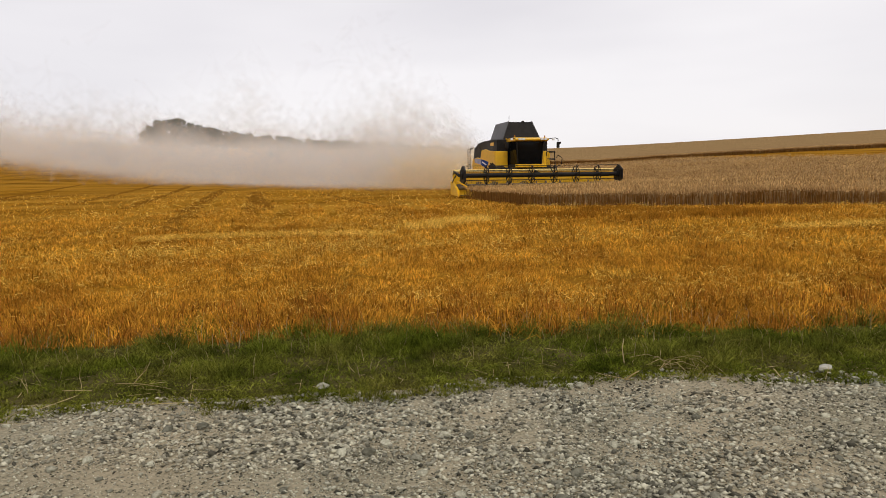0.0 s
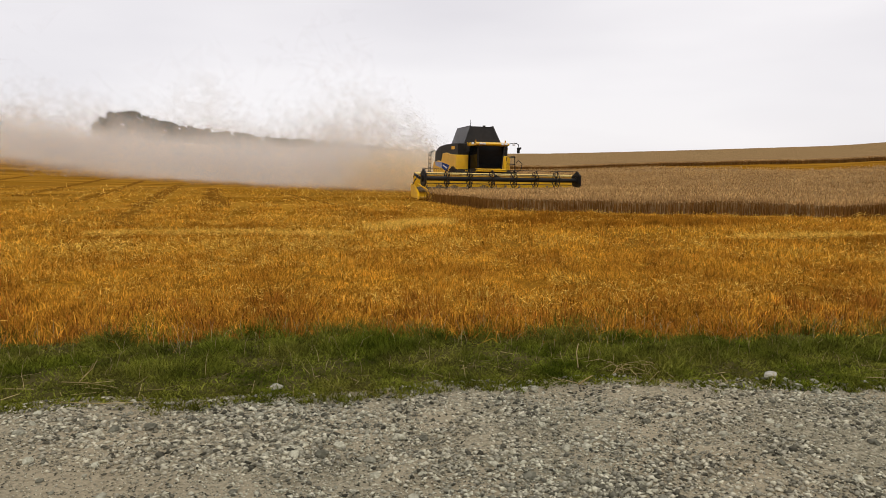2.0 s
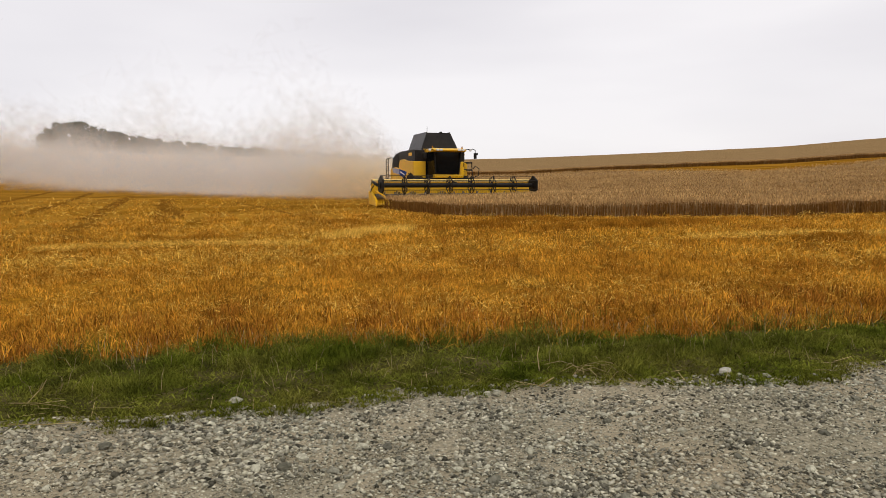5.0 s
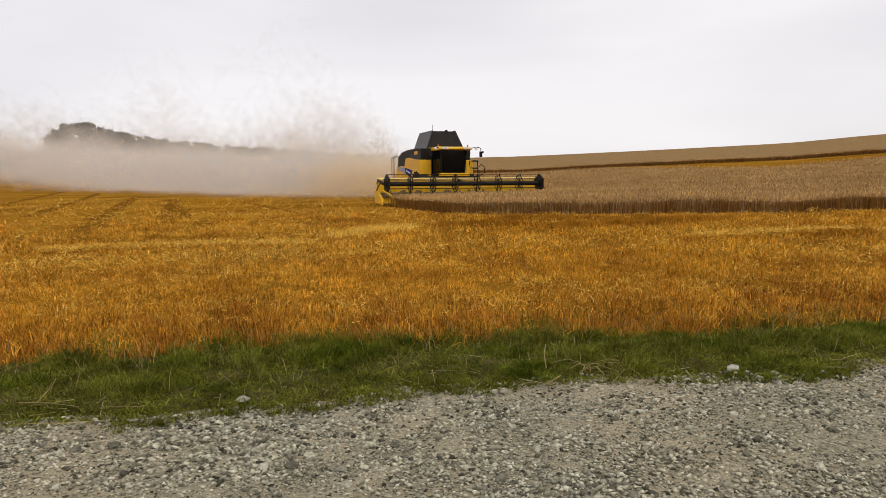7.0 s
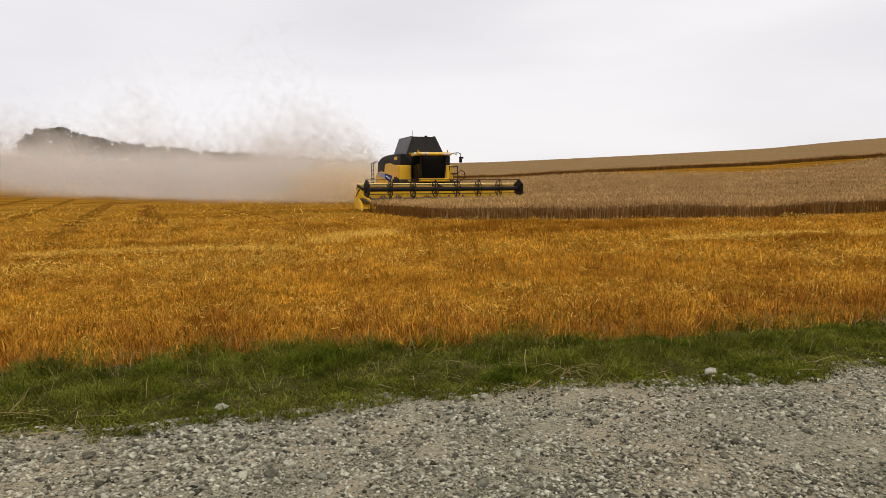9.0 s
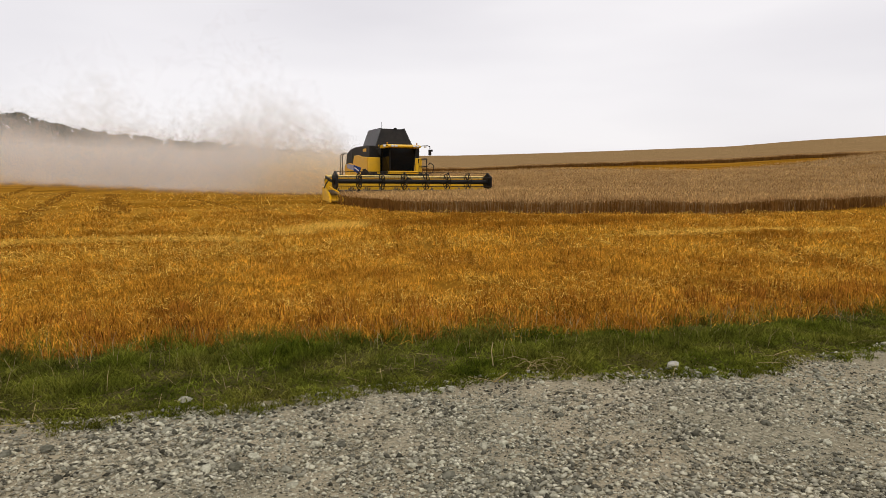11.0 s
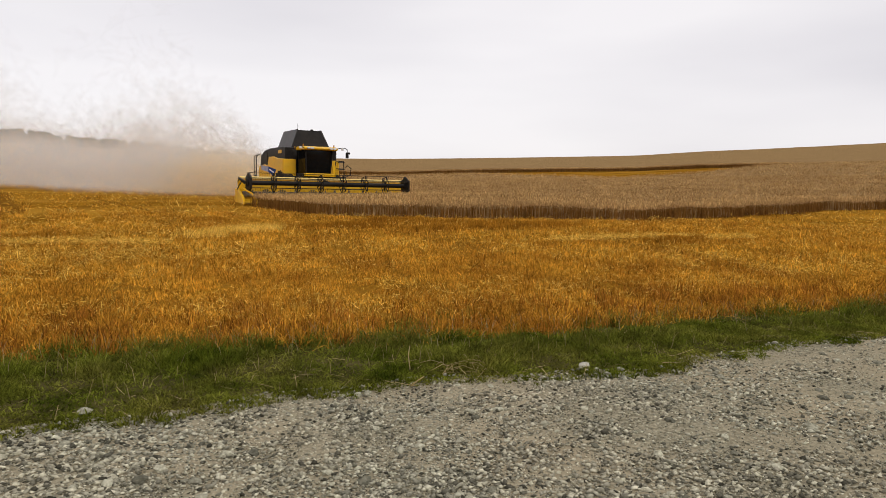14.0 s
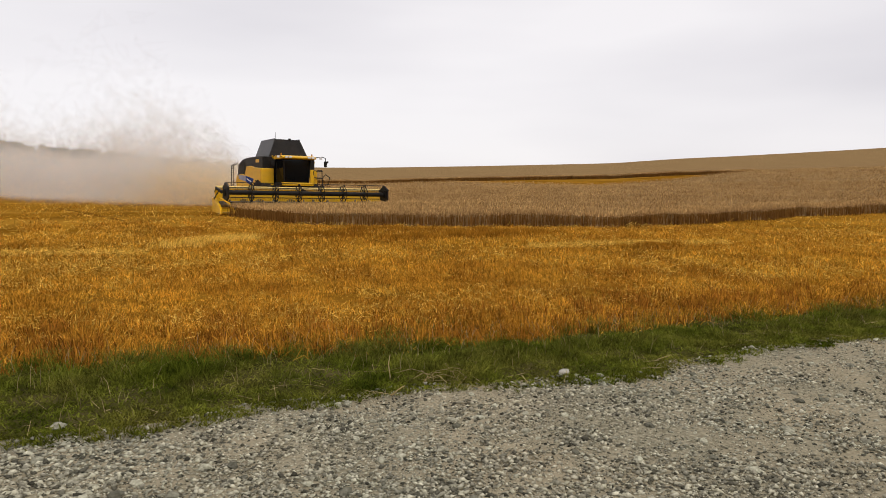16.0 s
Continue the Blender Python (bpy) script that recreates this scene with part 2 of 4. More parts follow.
M_WHEAT_EAR = noise_material("wheat_ears", (0.46, 0.28, 0.112), (0.70, 0.465, 0.198), 1.5, bump=0, island=0.35, translucent=0.15, big=((0.30, 0.18, 0.075), 0.3, 0.6))


def build_stubble():
    parts_v, parts_t, base = [], [], 0
    for n, d0, d1, h, w, p in ((170000, 6.2, 14, 0.100, 0.0095, 1.0), (120000, 12, 30, 0.12, 0.016, 0.9), (40000, 26, 62, 0.11, 0.03, 1.2)):
        x, y = fan(n, d0, d1, -46, 64, p)
        keep = (y > verge_edge(x) - 0.35 * rng.random(n)) & (crop_depth(x, y) < 0.1)
        x, y = x[keep], y[keep]
        # tufts pulled together along the drilled rows, with gaps between them
        clump = 0.55 * field_noise(x, y, 0.8, 0.45, 5) + 0.85 * field_noise(x, y, 3.1, 1.5, 9) + 0.3 * field_noise(x, y, 7.0, 3.5, 12)
        lane = np.mod((x * C + y * S) / 5.35 + 0.06 * np.sin(y * 0.13), 1)
        worn = (lane < 0.1) | ((lane > 0.34) & (lane < 0.42))
        keep = (clump + rng.normal(0, 0.25, len(x)) > (-0.55 if d0 < 10 else -0.4)) & ~(worn & (y > 23) & (x < 6))
        x, y, clump = x[keep], y[keep], clump[keep]
        edge = np.clip(1.5 - (y - verge_edge(x)) / 1.2, 0, 1)
        keep = rng.random(len(x)) > edge * np.interp(x, [-1, 3], [0.7, 0.35])
        x, y, clump, edge = x[keep], y[keep], clump[keep], edge[keep]
        hh = h * rng.uniform(0.5, 1.3, len(x)) * np.clip(0.95 + 1.0 * clump, 0.25, 2.1) * (1 + 0.45 * edge)
        lean = np.where(rng.random(len(x)) < 0.45, rng.uniform(0.8, 2.2, len(x)), rng.uniform(0.05, 0.8, len(x)))
        v, t = blades(x, y, land(x, y) - 0.01, hh, lean, w * rng.uniform(0.6, 1.5, len(x)), 0.3)
        parts_v.append(v), parts_t.append(t + base)
        base += len(v)
    loose("stubble", np.concatenate(parts_v), np.concatenate(parts_t), M_STUBBLE, "short orange-gold stubble left standing on the cut field", "stubble")
    # taller, redder stalks along the grass
    n = 42000
    x = rng.uniform(-8, 22, n)
    y = verge_edge(x) - 0.15 + 2.1 * rng.random(n) ** 1.5
    clump = field_noise(x, y, 2.2, 1.6, 33) + 0.5 * field_noise(x, y, 6, 4, 35)
    keep = clump + rng.normal(0, 0.25, n) > 0.0
    x, y, clump = x[keep], y[keep], clump[keep]
    k = len(x)
    v, t = blades(x, y, land(x, y), rng.uniform(0.10, 0.21, k) * np.clip(0.8 + 0.6 * clump, 0.5, 1.5), rng.uniform(0.0, 0.7, k), rng.uniform(0.006, 0.012, k), 0.2)
    loose("stubble", v, t, M_STUBBLE_EDGE, "taller reddish brown stalks where the stubble meets the grass", "stubble")
    parts_v, parts_t, base = [], [], 0
    for n, d0, d1, ln, w, thr in ((72000, 6.9, 16, 0.07, 0.0050, 0.06), (50000, 13, 30, 0.11, 0.0085, 0.12), (14000, 28, 60, 0.22, 0.02, 0.12)):
        x, y = fan(n, d0, d1, -46, 64)
        keep = (y > verge_edge(x) + 0.5 + 0.9 * rng.random(len(x))) & (crop_depth(x, y) < -0.1)
        x, y = x[keep], y[keep]
        swath = 0.7 * field_noise(x, y, 0.12, 0.45, 21) + 0.8 * field_noise(x, y, 1.5, 1.1, 4) + 0.4 * field_noise(x, y, 5, 3, 8)
        keep = swath + rng.normal(0, 0.2, len(x)) > thr
        x, y = x[keep], y[keep]
        k = len(x)
        v, t = straws(x, y, land(x, y) + rng.uniform(0.02, 0.15, k), ln * rng.uniform(0.35, 1.5, k), w * rng.uniform(0.6, 1.4, k), rng.normal(0.1, 0.45, k))
        parts_v.append(v), parts_t.append(t + base)
        base += len(v)
    loose("straw", np.concatenate(parts_v), np.concatenate(parts_t), M_STRAW, "pale loose straw scattered in swaths over the stubble", "straw")


def build_grass():
    # tufts first, then the blades that lean out of each
    n = 15000
    x = rng.uniform(-7.5, 19, n)
    e0, e1 = road_edge(x), verge_edge(x)
    k = rng.random(n)
    y = e0 - 0.16 + (e1 + 0.22 - e0) * k
    big, fine = field_noise(x, y, 0.8, 1.5, 2), field_noise(x, y, 2.8, 2.8, 6)
    keep = fine * 0.9 + big * 0.5 + 1.7 * np.clip(k * 3.0, 0, 0.6) + rng.normal(0, 0.2, n) > 0.05
    x, y, k, big, fine = x[keep], y[keep], k[keep], big[keep], fine[keep]
    tall = (0.022 + 0.058 * np.clip(k * 1.5, 0, 1)) * np.clip(1 + 1.2 * big + 1.3 * fine, 0.3, 2.6) * rng.uniform(0.6, 1.4, len(x))
    per = 22
    tx, ty, th = np.repeat(x, per), np.repeat(y, per), np.repeat(tall, per)
    n = len(tx)
    a, d = rng.uniform(0, 2 * np.pi, n), np.abs(rng.normal(0, 0.034, n)) * (0.7 + 6 * th)
    px, py = tx + d * np.cos(a), ty + d * np.sin(a)
    h = np.clip(th * rng.uniform(0.4, 1.3, n), 0.012, 0.24)
    v, t = blades(px, py, land(px, py) + 0.03, h, rng.uniform(0.3, 2.1, n), 0.0055 * rng.uniform(0.5, 1.6, n), 0.5, a + rng.normal(0, 0.9, n))
    # low broad leaves of the sward under the blades
    m = 75000
    x = rng.uniform(-7.5, 19, m)
    y = road_edge(x) - 0.14 + (verge_edge(x) + 0.1 - road_edge(x)) * rng.random(m)
    keep = field_noise(x, y, 3.1, 3.1, 6) + 2.0 * np.clip(y - road_edge(x) + 0.1, 0, 0.4) + rng.normal(0, 0.2, m) > 0.05
    x, y = x[keep], y[keep]
    m = len(x)
    v2, t2 = blades(x, y, land(x, y) + 0.035 + 0.02 * rng.random(m), rng.uniform(0.012, 0.045, m), rng.uniform(0.8, 2.4, m), rng.uniform(0.006, 0.013, m), 0.2)
    # blades that have crept into the first rows of stubble
    m = 28000
    x = rng.uniform(-7.5, 20, m)
    off = 1.1 * rng.random(m) ** 1.5
    y = verge_edge(x) + 0.05 + off
    keep = field_noise(x, y, 1.3, 1.3, 16) + 0.5 * field_noise(x, y, 4, 4, 17) + rng.normal(0, 0.15, m) > 0.75 * off - 0.1
    x, y = x[keep], y[keep]
    m = len(x)
    v3, t3 = blades(x, y, land(x, y), rng.uniform(0.07, 0.20, m), rng.uniform(0.1, 1.2, m), rng.uniform(0.003, 0.007, m), 0.4)
    v, t = np.concatenate([v, v2, v3]), np.concatenate([t, t2 + len(v), t3 + len(v) + len(v2)])
    loose("grass", v, t, M_GRASS, "rough green verge grass in uneven tufts beside the track", "grass")
    n = 2000
    x = rng.uniform(-7.5, 19, n)
    y = road_edge(x) + 0.25 + (verge_edge(x) + 0.2 - road_edge(x)) * rng.random(n) ** 0.7
    v, t = blades(x, y, land(x, y) + 0.03, rng.uniform(0.08, 0.24, n), rng.uniform(0.2, 1.1, n), 0.004 * np.ones(n), 0.4)
    x = rng.uniform(-9, 24, 800)
    y = road_edge(x) + rng.normal(0.25, 0.28, 800)
    v2, t2 = straws(x, y, land(x, y) + 0.045 + rng.uniform(0, 0.02, 800), rng.uniform(0.05, 0.3, 800), np.full(800, 0.004), rng.normal(0, 0.06, 800))
    loose("dry_grass", np.concatenate([v, v2]), np.concatenate([t, t2 + len(v)]), M_DRY_GRASS, "bleached dry grass stems among the green verge", "dry grass")


def build_wheat():
    # canopy under the ears
    def canopy(name, rings, angles, label, start=0.8):
        verts, faces, index = [], [], {}
        ar = np.radians(angles)
        depth = []
        for r in rings:
            x, y = r * np.sin(ar), r * np.cos(ar)
            s = crop_depth(x, y)
            lift = 0.49 * np.clip((s - start) / 0.35, 0, 1) + (0.05 * np.sin(x * 1.7) * np.sin(y * 2.1) + 0.03 * np.sin(x * 4.1 + y * 3)) * (s > 0.6) - 0.02
            depth.append(s)
            verts += list(zip(x, y, land(x, y) + lift))
        k = len(angles)
        for i in range(len(rings) - 1):
            for j in range(k - 1):
                if min(depth[i][j], depth[i][j + 1], depth[i + 1][j], depth[i + 1][j + 1]) > -0.15:
                    a = i * k + j
                    faces.append((a, a + 1, a + k + 1, a + k))
        ob = mesh_object(name, verts, faces, M_WHEAT_FAR, shade=False)
        tagged(ob, label, "wheat crop", kind="stuff")

    canopy("wheat_crop", np.concatenate([np.arange(23, 60, 0.45), np.arange(60, 111, 0.9)]), np.arange(-4, 75, 0.45), "dense standing ripe wheat, pinkish tan, behind the stubble")
    canopy("wheat_crop", np.concatenate([np.arange(110.6, 114, 0.35), np.arange(115, 334, 4.0)]), np.arange(-1, 75, 0.8), "far field of ripe wheat on the hillside up to the skyline", 1.1)
    # stems and ears
    sv, st, ev, et, sb, eb = [], [], [], [], 0, 0
    # last entry: dark stems stand for the shade on the far crop's front
    for n, d0, d1, s0, s1, scale in ((170000, 23, 50, -0.05, 2.4, 1.1), (95000, 26, 75, 1.5, 200, 1.4), (40000, 70, 110, 0, 200, 2.2), (40000, 110.6, 113.4, -0.1, 2.0, 2.6)):
        x, y = fan(n, d0, d1, -3, 66, 0.8)
        s = crop_depth(x, y)
        keep = (s > s0) & (s < s1)
        x, y, s = x[keep], y[keep], s[keep]
        k = len(x)
        top = 0.60 * rng.uniform(0.82, 1.12, k) + 0.04 * np.sin(x * 0.9) * np.sin(y * 0.7)
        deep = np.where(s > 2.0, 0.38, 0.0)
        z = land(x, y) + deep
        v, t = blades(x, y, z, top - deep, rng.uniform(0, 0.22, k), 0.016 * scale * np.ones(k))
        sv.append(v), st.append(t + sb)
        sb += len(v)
        v, t = blades(x + rng.normal(0, 0.03, k), y + rng.normal(0, 0.03, k), z + top - deep - 0.05, 0.13 * rng.uniform(0.7, 1.2, k), rng.uniform(0.1, 1.0, k), 0.026 * scale * np.ones(k), 0.2)
        ev.append(v), et.append(t + eb)
        eb += len(v)
    loose("wheat_stems", np.concatenate(sv), np.concatenate(st), M_WHEAT_STEM_SHADED, "brown dry wheat stems along the uncut edge, darkened as its shaded side", "wheat stems")
    loose("wheat_ears", np.concatenate(ev), np.concatenate(et), M_WHEAT_EAR, "pinkish tan ripe wheat ears over the crop", "wheat ears")


build_stubble()
build_grass()
build_wheat()


# ---- stones on the track ----
M_STONE = noise_material("crushed_limestone", (0.180, 0.178, 0.124), (0.48, 0.455, 0.35), 40, big=((0.36, 0.30, 0.205), 0.7, 0.35), island=0.85, bump=0.3, bump_distance=0.004, rough=0.8)
M_STONE_PIECE = noise_material("track_stone", (0.165, 0.158, 0.113), (0.42, 0.402, 0.30), 45, random_amount=0.6, bump=0.4, bump_distance=0.004, rough=0.8)


def build_gravel():
    n = 92000
    y = rng.uniform(2.3, 6.2, n)
    x = y * np.tan(np.radians(rng.uniform(-42, 60, n)))
    keep = (y < road_edge(x) + 0.06 * rng.random(n) ** 2) & (y > 1.5)
    x, y = x[keep], y[keep]
    # the wheels have pressed two bands of bare dirt; loose stone gathers between and beside them
    inside = road_edge(x) - y
    rut = np.exp(-((inside - 0.18) / 0.10) ** 2) * 0.35 + np.exp(-((inside - 1.15) / 0.28) ** 2) * np.interp(x, [-1, 2], [0.6, 0.1])
    worn = 0.7 * field_noise(x, y, 0.5, 1.5, 14) + 0.8 * field_noise(x, y, 2.2, 2.6, 18) - rut
    keep = worn + rng.normal(0, 0.25, len(x)) > -0.40
    x, y, worn = x[keep], y[keep], worn[keep]
    n = len(x)
    r = (0.005 + 0.0145 * rng.random(n) ** 3.0) * np.clip(1 + 0.4 * worn, 0.7, 1.5)
    # fine grit everywhere between the stones
    m = 70000
    gy = rng.uniform(2.3, 5.6, m)
    gx = gy * np.tan(np.radians(rng.uniform(-42, 58, m)))
    near_side = gy < road_edge(gx) - 0.02
    x, y = np.concatenate([x, gx[near_side]]), np.concatenate([y, gy[near_side]])
    r = np.concatenate([r, 0.0028 + 0.0045 * rng.random(len(x) - n) ** 2])
    n = len(x)
    form = np.array([[1, 0, 0], [0, 1, 0], [-1, 0, 0], [0, -1, 0], [0, 0, 1], [0, 0, -1]], float)
    t = np.array([[0, 1, 4], [1, 2, 4], [2, 3, 4], [3, 0, 4], [1, 0, 5], [2, 1, 5], [3, 2, 5], [0, 3, 5]])
    v = form[None] * rng.uniform(0.6, 1.35, (n, 6, 1)) + rng.normal(0, 0.16, (n, 6, 3))
    v[:, :, 2] *= rng.uniform(0.45, 0.85, (n, 1))
    a = rng.uniform(0, 2 * np.pi, n)
    ca, sa = np.cos(a)[:, None], np.sin(a)[:, None]
    vx, vy = v[:, :, 0] * ca - v[:, :, 1] * sa, v[:, :, 0] * sa + v[:, :, 1] * ca
    tilt = rng.normal(0, 0.3, (n, 1))
    v = np.stack([vx * 1.2, vy, v[:, :, 2] + vx * tilt], 2) * r[:, None, None]
    lift = np.where(y > road_edge(x), 0.05, 0.03) + np.array([0.018 * noise.noise((p * 0.8, q * 0.8, 3)) for p, q in zip(x, y)])
    v += np.stack([x, y, lift + r * 0.35], 1)[:, None, :]
    loose("gravel", v.reshape(-1, 3), (t[None] + 6 * np.arange(n)[:, None, None]).reshape(-1, 3), M_STONE, "loose grey and tan crushed stone on the track", "gravel")


build_gravel()


def stone_mesh(seed, name="stone", material=None, sub=1):
    r = random.Random(seed)
    bm = bmesh.new()
    bmesh.ops.create_icosphere(bm, subdivisions=sub, radius=1)
    off = Vector((r.uniform(-50, 50), r.uniform(-50, 50), r.uniform(-50, 50)))
    for v in bm.verts:
        v.co *= 1 + 0.55 * noise.noise(v.co * 1.1 + off) + 0.25 * noise.noise(v.co * 3 + off)
        v.co.z = max(v.co.z, -0.45) * 0.62
        v.co.x *= 1.25
    me = bpy.data.meshes.new(name)
    bm.to_mesh(me)
    bm.free()
    me.materials.append(material or M_STONE_PIECE)
    return me


def build_stones():
    kinds = [stone_mesh(s) for s in range(9)]
    r = random.Random(5)
    for i in range(300):
        while True:
            x, y = r.uniform(-3.6, 8.5), r.uniform(2.7, 5.4)
            if y < road_edge(x) - 0.02 and abs(math.degrees(math.atan2(x, y)) - 9) < 48:
                break
        ob = new("stone", kinds[i % 9])
        size = 0.013 + 0.024 * r.random() ** 2
        z = 0.03 + 0.018 * noise.noise((x * 0.8, y * 0.8, 3)) + size * 0.2
        ob.matrix_basis = pose(x, y, z, r.uniform(-14, 14), r.uniform(-14, 14), r.uniform(0, 360)) @ Matrix.Scale(size, 4)
        ob.parent = road


build_stones()


def field_stone(x, y, size, turn, material, label):
    """A lone pale stone at the edge of the grass."""
    ob = new("field_stone", stone_mesh(int(turn) + 40, "field_stone", material, 2))
    ob.matrix_basis = pose(x, y, float(land(x, y)) + 0.045 + size * 0.25, 4, -6, turn) @ Matrix.Scale(size, 4)
    return tagged(ob, label, "stone")


M_CHALK = noise_material("pale_chalky_stone", (0.30, 0.28, 0.22), (0.52, 0.49, 0.41), 30, bump=0.5, bump_distance=0.006)


# ---- wear on the cut field: wheel tracks, a pale swath and lodged stubble ----
M_TRACK = noise_material("crushed_brown_stubble", (0.085, 0.034, 0.005), (0.21, 0.092, 0.012), 5, bump=0.4, big=((0.30, 0.14, 0.015), 0.8, 0.6))


def wheel_track(points, width, label):
    """A worn strip over the land that follows the given line."""
    line = []
    for (xa, ya), (xb, yb) in zip(points, points[1:]):
        k = max(2, int(math.hypot(xb - xa, yb - ya) / 0.5))
        line += [(xa + (xb - xa) * i / k, ya + (yb - ya) * i / k) for i in range(k)]
    line.append(points[-1])
    verts, faces = [], []
    for i, (x, y) in enumerate(line):
        xn, yn = line[min(i + 1, len(line) - 1)]
        xp, yp = line[max(i - 1, 0)]
        length = math.hypot(xn - xp, yn - yp)
        nx, ny = (yn - yp) / length, -(xn - xp) / length
        w = width * (0.5 + 0.35 * noise.noise((x * 0.9, y * 0.9, 31)))
        for s in (-1, -0.4, 0.4, 1):
            a, b = x + nx * w * s, y + ny * w * s
            verts.append((a, b, float(land(a, b)) + (0.03 if abs(s) < 0.9 else -0.02)))
    for i in range(len(line) - 1):
        for j in range(3):
            a = 4 * i + j
            faces.append((a, a + 1, a + 5, a + 4))
    ob = mesh_object("ground_track", verts, faces, M_TRACK, shade=True)
    tagged(ob, label, "wheel track", kind="structure")


wheel_track([(-3.4, 17.6), (-5.2, 18.2), (-7.2, 19.1), (-8.6, 21.0), (-11.1, 29.5), (-15.8, 46), (-22, 69)], 1.1, "dark brown wheel track pressed into the stubble")
wheel_track([(-7.5, 27.8), (-11.2, 41), (-15.8, 58)], 1.6, "faint brown wheel track pressed into the stubble")
wheel_track([(-21.7, 39.7), (-29.5, 64), (-38.9, 93)], 0.9, "dark brown wheel track pressed into the stubble")
wheel_track([(-15.5, 33), (-22.5, 56), (-30.5, 82)], 0.8, "dark brown wheel track pressed into the stubble")
wheel_track([(-29.5, 43), (-37, 62), (-50, 95)], 0.9, "dark brown wheel track pressed into the stubble")
wheel_track([(-2.1, 28.0), (-5.6, 39.5), (-9.3, 50.8)], 0.45, "thin brown wheel track pressed into the stubble")
wheel_track([(-13.5, 17.2), (-11.5, 17.6), (-10.2, 18.8), (-9.6, 20.5)], 1.3, "dark brown turning track in the stubble")


def build_pale_patches():
    n = 2600
    x = rng.normal(0.3, 0.6, n)
    y = 19.3 + 0.9 * x + rng.normal(0, 0.35, n)
    v, t = blades(x, y, land(x, y), rng.uniform(0.10, 0.30, n), rng.uniform(0.3, 1.1, n), np.full(n, 0.011), 0.3, rng.normal(0.6, 0.5, n))
    m = 5200
    x = rng.uniform(-7.5, -1.2, m)
    y = 16.7 + 0.25 * np.sin(x * 1.1) + rng.normal(0, 0.22, m)
    v2, t2 = straws(x, y, land(x, y) + rng.uniform(0.02, 0.13, m), rng.uniform(0.05, 0.16, m), np.full(m, 0.009), rng.normal(0.1, 0.35, m))
    m = 3600
    x = rng.uniform(8, 14.5, m)
    y = 16.2 + 0.2 * np.sin(x * 1.3) + rng.normal(0, 0.2, m)
    v3, t3 = straws(x, y, land(x, y) + rng.uniform(0.03, 0.14, m), rng.uniform(0.05, 0.16, m), np.full(m, 0.009), rng.normal(0.1, 0.35, m))
    v, t = np.concatenate([v, v3]), np.concatenate([t, t3 + len(v)])
    loose("lodged_straw", np.concatenate([v, v2]), np.concatenate([t, t2 + len(v)]), M_STRAW, "paler flattened straw left in patches on the stubble", "straw")


build_pale_patches()


def build_ridges():
    """Low ridges of longer, darker stubble that the cutter missed on uneven ground."""
    vs, ts, base = [], [], 0
    lines = (((-1.3, 23.6), (-0.5, 24.6), (-0.2, 24.2)), ((1.3, 21.9), (2.0, 21.3), (3.4, 21.0), (5.0, 21.3)), ((4.6, 23.6), (7.2, 22.9), (9.6, 22.5)),
             ((4.9, 19.6), (7.5, 20.4), (9.6, 20.6), (12.4, 21.9)), ((-5.7, 18.9), (-4.8, 18.4), (-4.0, 18.2)), ((10.5, 15.4), (12.4, 15.7)))
    for line in lines:
        px, py = np.array(line).T
        n = int(1500 * np.hypot(np.diff(px), np.diff(py)).sum())
        u = rng.uniform(0, len(px) - 1, n)
        x = np.interp(u, range(len(px)), px) + rng.normal(0, 0.10, n)
        y = np.interp(u, range(len(px)), py) + rng.normal(0, 0.22, n)
        lump = np.clip(0.75 + 0.8 * field_noise(x, y, 0.9, 0.7, 41), 0.2, 1.5)
        v, t = blades(x, y, land(x, y), rng.uniform(0.12, 0.26, n) * lump, rng.uniform(0, 0.7, n), rng.uniform(0.012, 0.02, n), 0.3)
        vs.append(v), ts.append(t + base)
        base += len(v)
    loose("stubble", np.concatenate(vs), np.concatenate(ts), M_RIDGE, "longer brown stubble left in low uneven ridges", "stubble")


build_ridges()

# ---- the combine harvester ----
M_YELLOW = noise_material("yellow_machine_paint", (0.74, 0.40, 0.003), (0.86, 0.49, 0.005), 3, rough=0.42, bump=0.05, specular=0.35, dust=((0.55, 0.34, 0.08), 1.1, 0.25))
M_BLACK = noise_material("dusty_black_paint", (0.007, 0.006, 0.006), (0.018, 0.016, 0.014), 4, rough=0.5, bump=0.05, specular=0.15, dust=((0.035, 0.027, 0.018), 0.9, 0.35))
# paler black for the side flaps: the sky's light is painted into it
M_FLAP_SKYLIT = noise_material("skylit_black_sheet", (0.020, 0.018, 0.017), (0.040, 0.036, 0.033), 4, rough=0.45, bump=0.05, specular=0.4, dust=((0.07, 0.058, 0.042), 0.8, 0.4))
M_RUBBER = noise_material("dusty_tyre_rubber", (0.02, 0.018, 0.016), (0.07, 0.055, 0.04), 6, rough=0.9)
M_STEEL = noise_material("worn_bright_steel", (0.12, 0.10, 0.075), (0.30, 0.25, 0.18), 5, rough=0.5, metal=0.5, bump=0.1)
# paler yellow than the rest of the header
M_CREAM = noise_material("pale_yellow_tube", (0.72, 0.50, 0.13), (0.86, 0.67, 0.30), 4, rough=0.5, bump=0.05)
M_BLUE = noise_material("blue_decal", (0.025, 0.05, 0.20), (0.04, 0.08, 0.28), 4, rough=0.4, bump=0)
M_LILAC = noise_material("pale_blue_grey_decal", (0.30, 0.31, 0.42), (0.42, 0.43, 0.54), 4, rough=0.4, bump=0)
M_WHITE = noise_material("white_decal", (0.62, 0.62, 0.62), (0.78, 0.78, 0.78), 4, rough=0.4, bump=0)
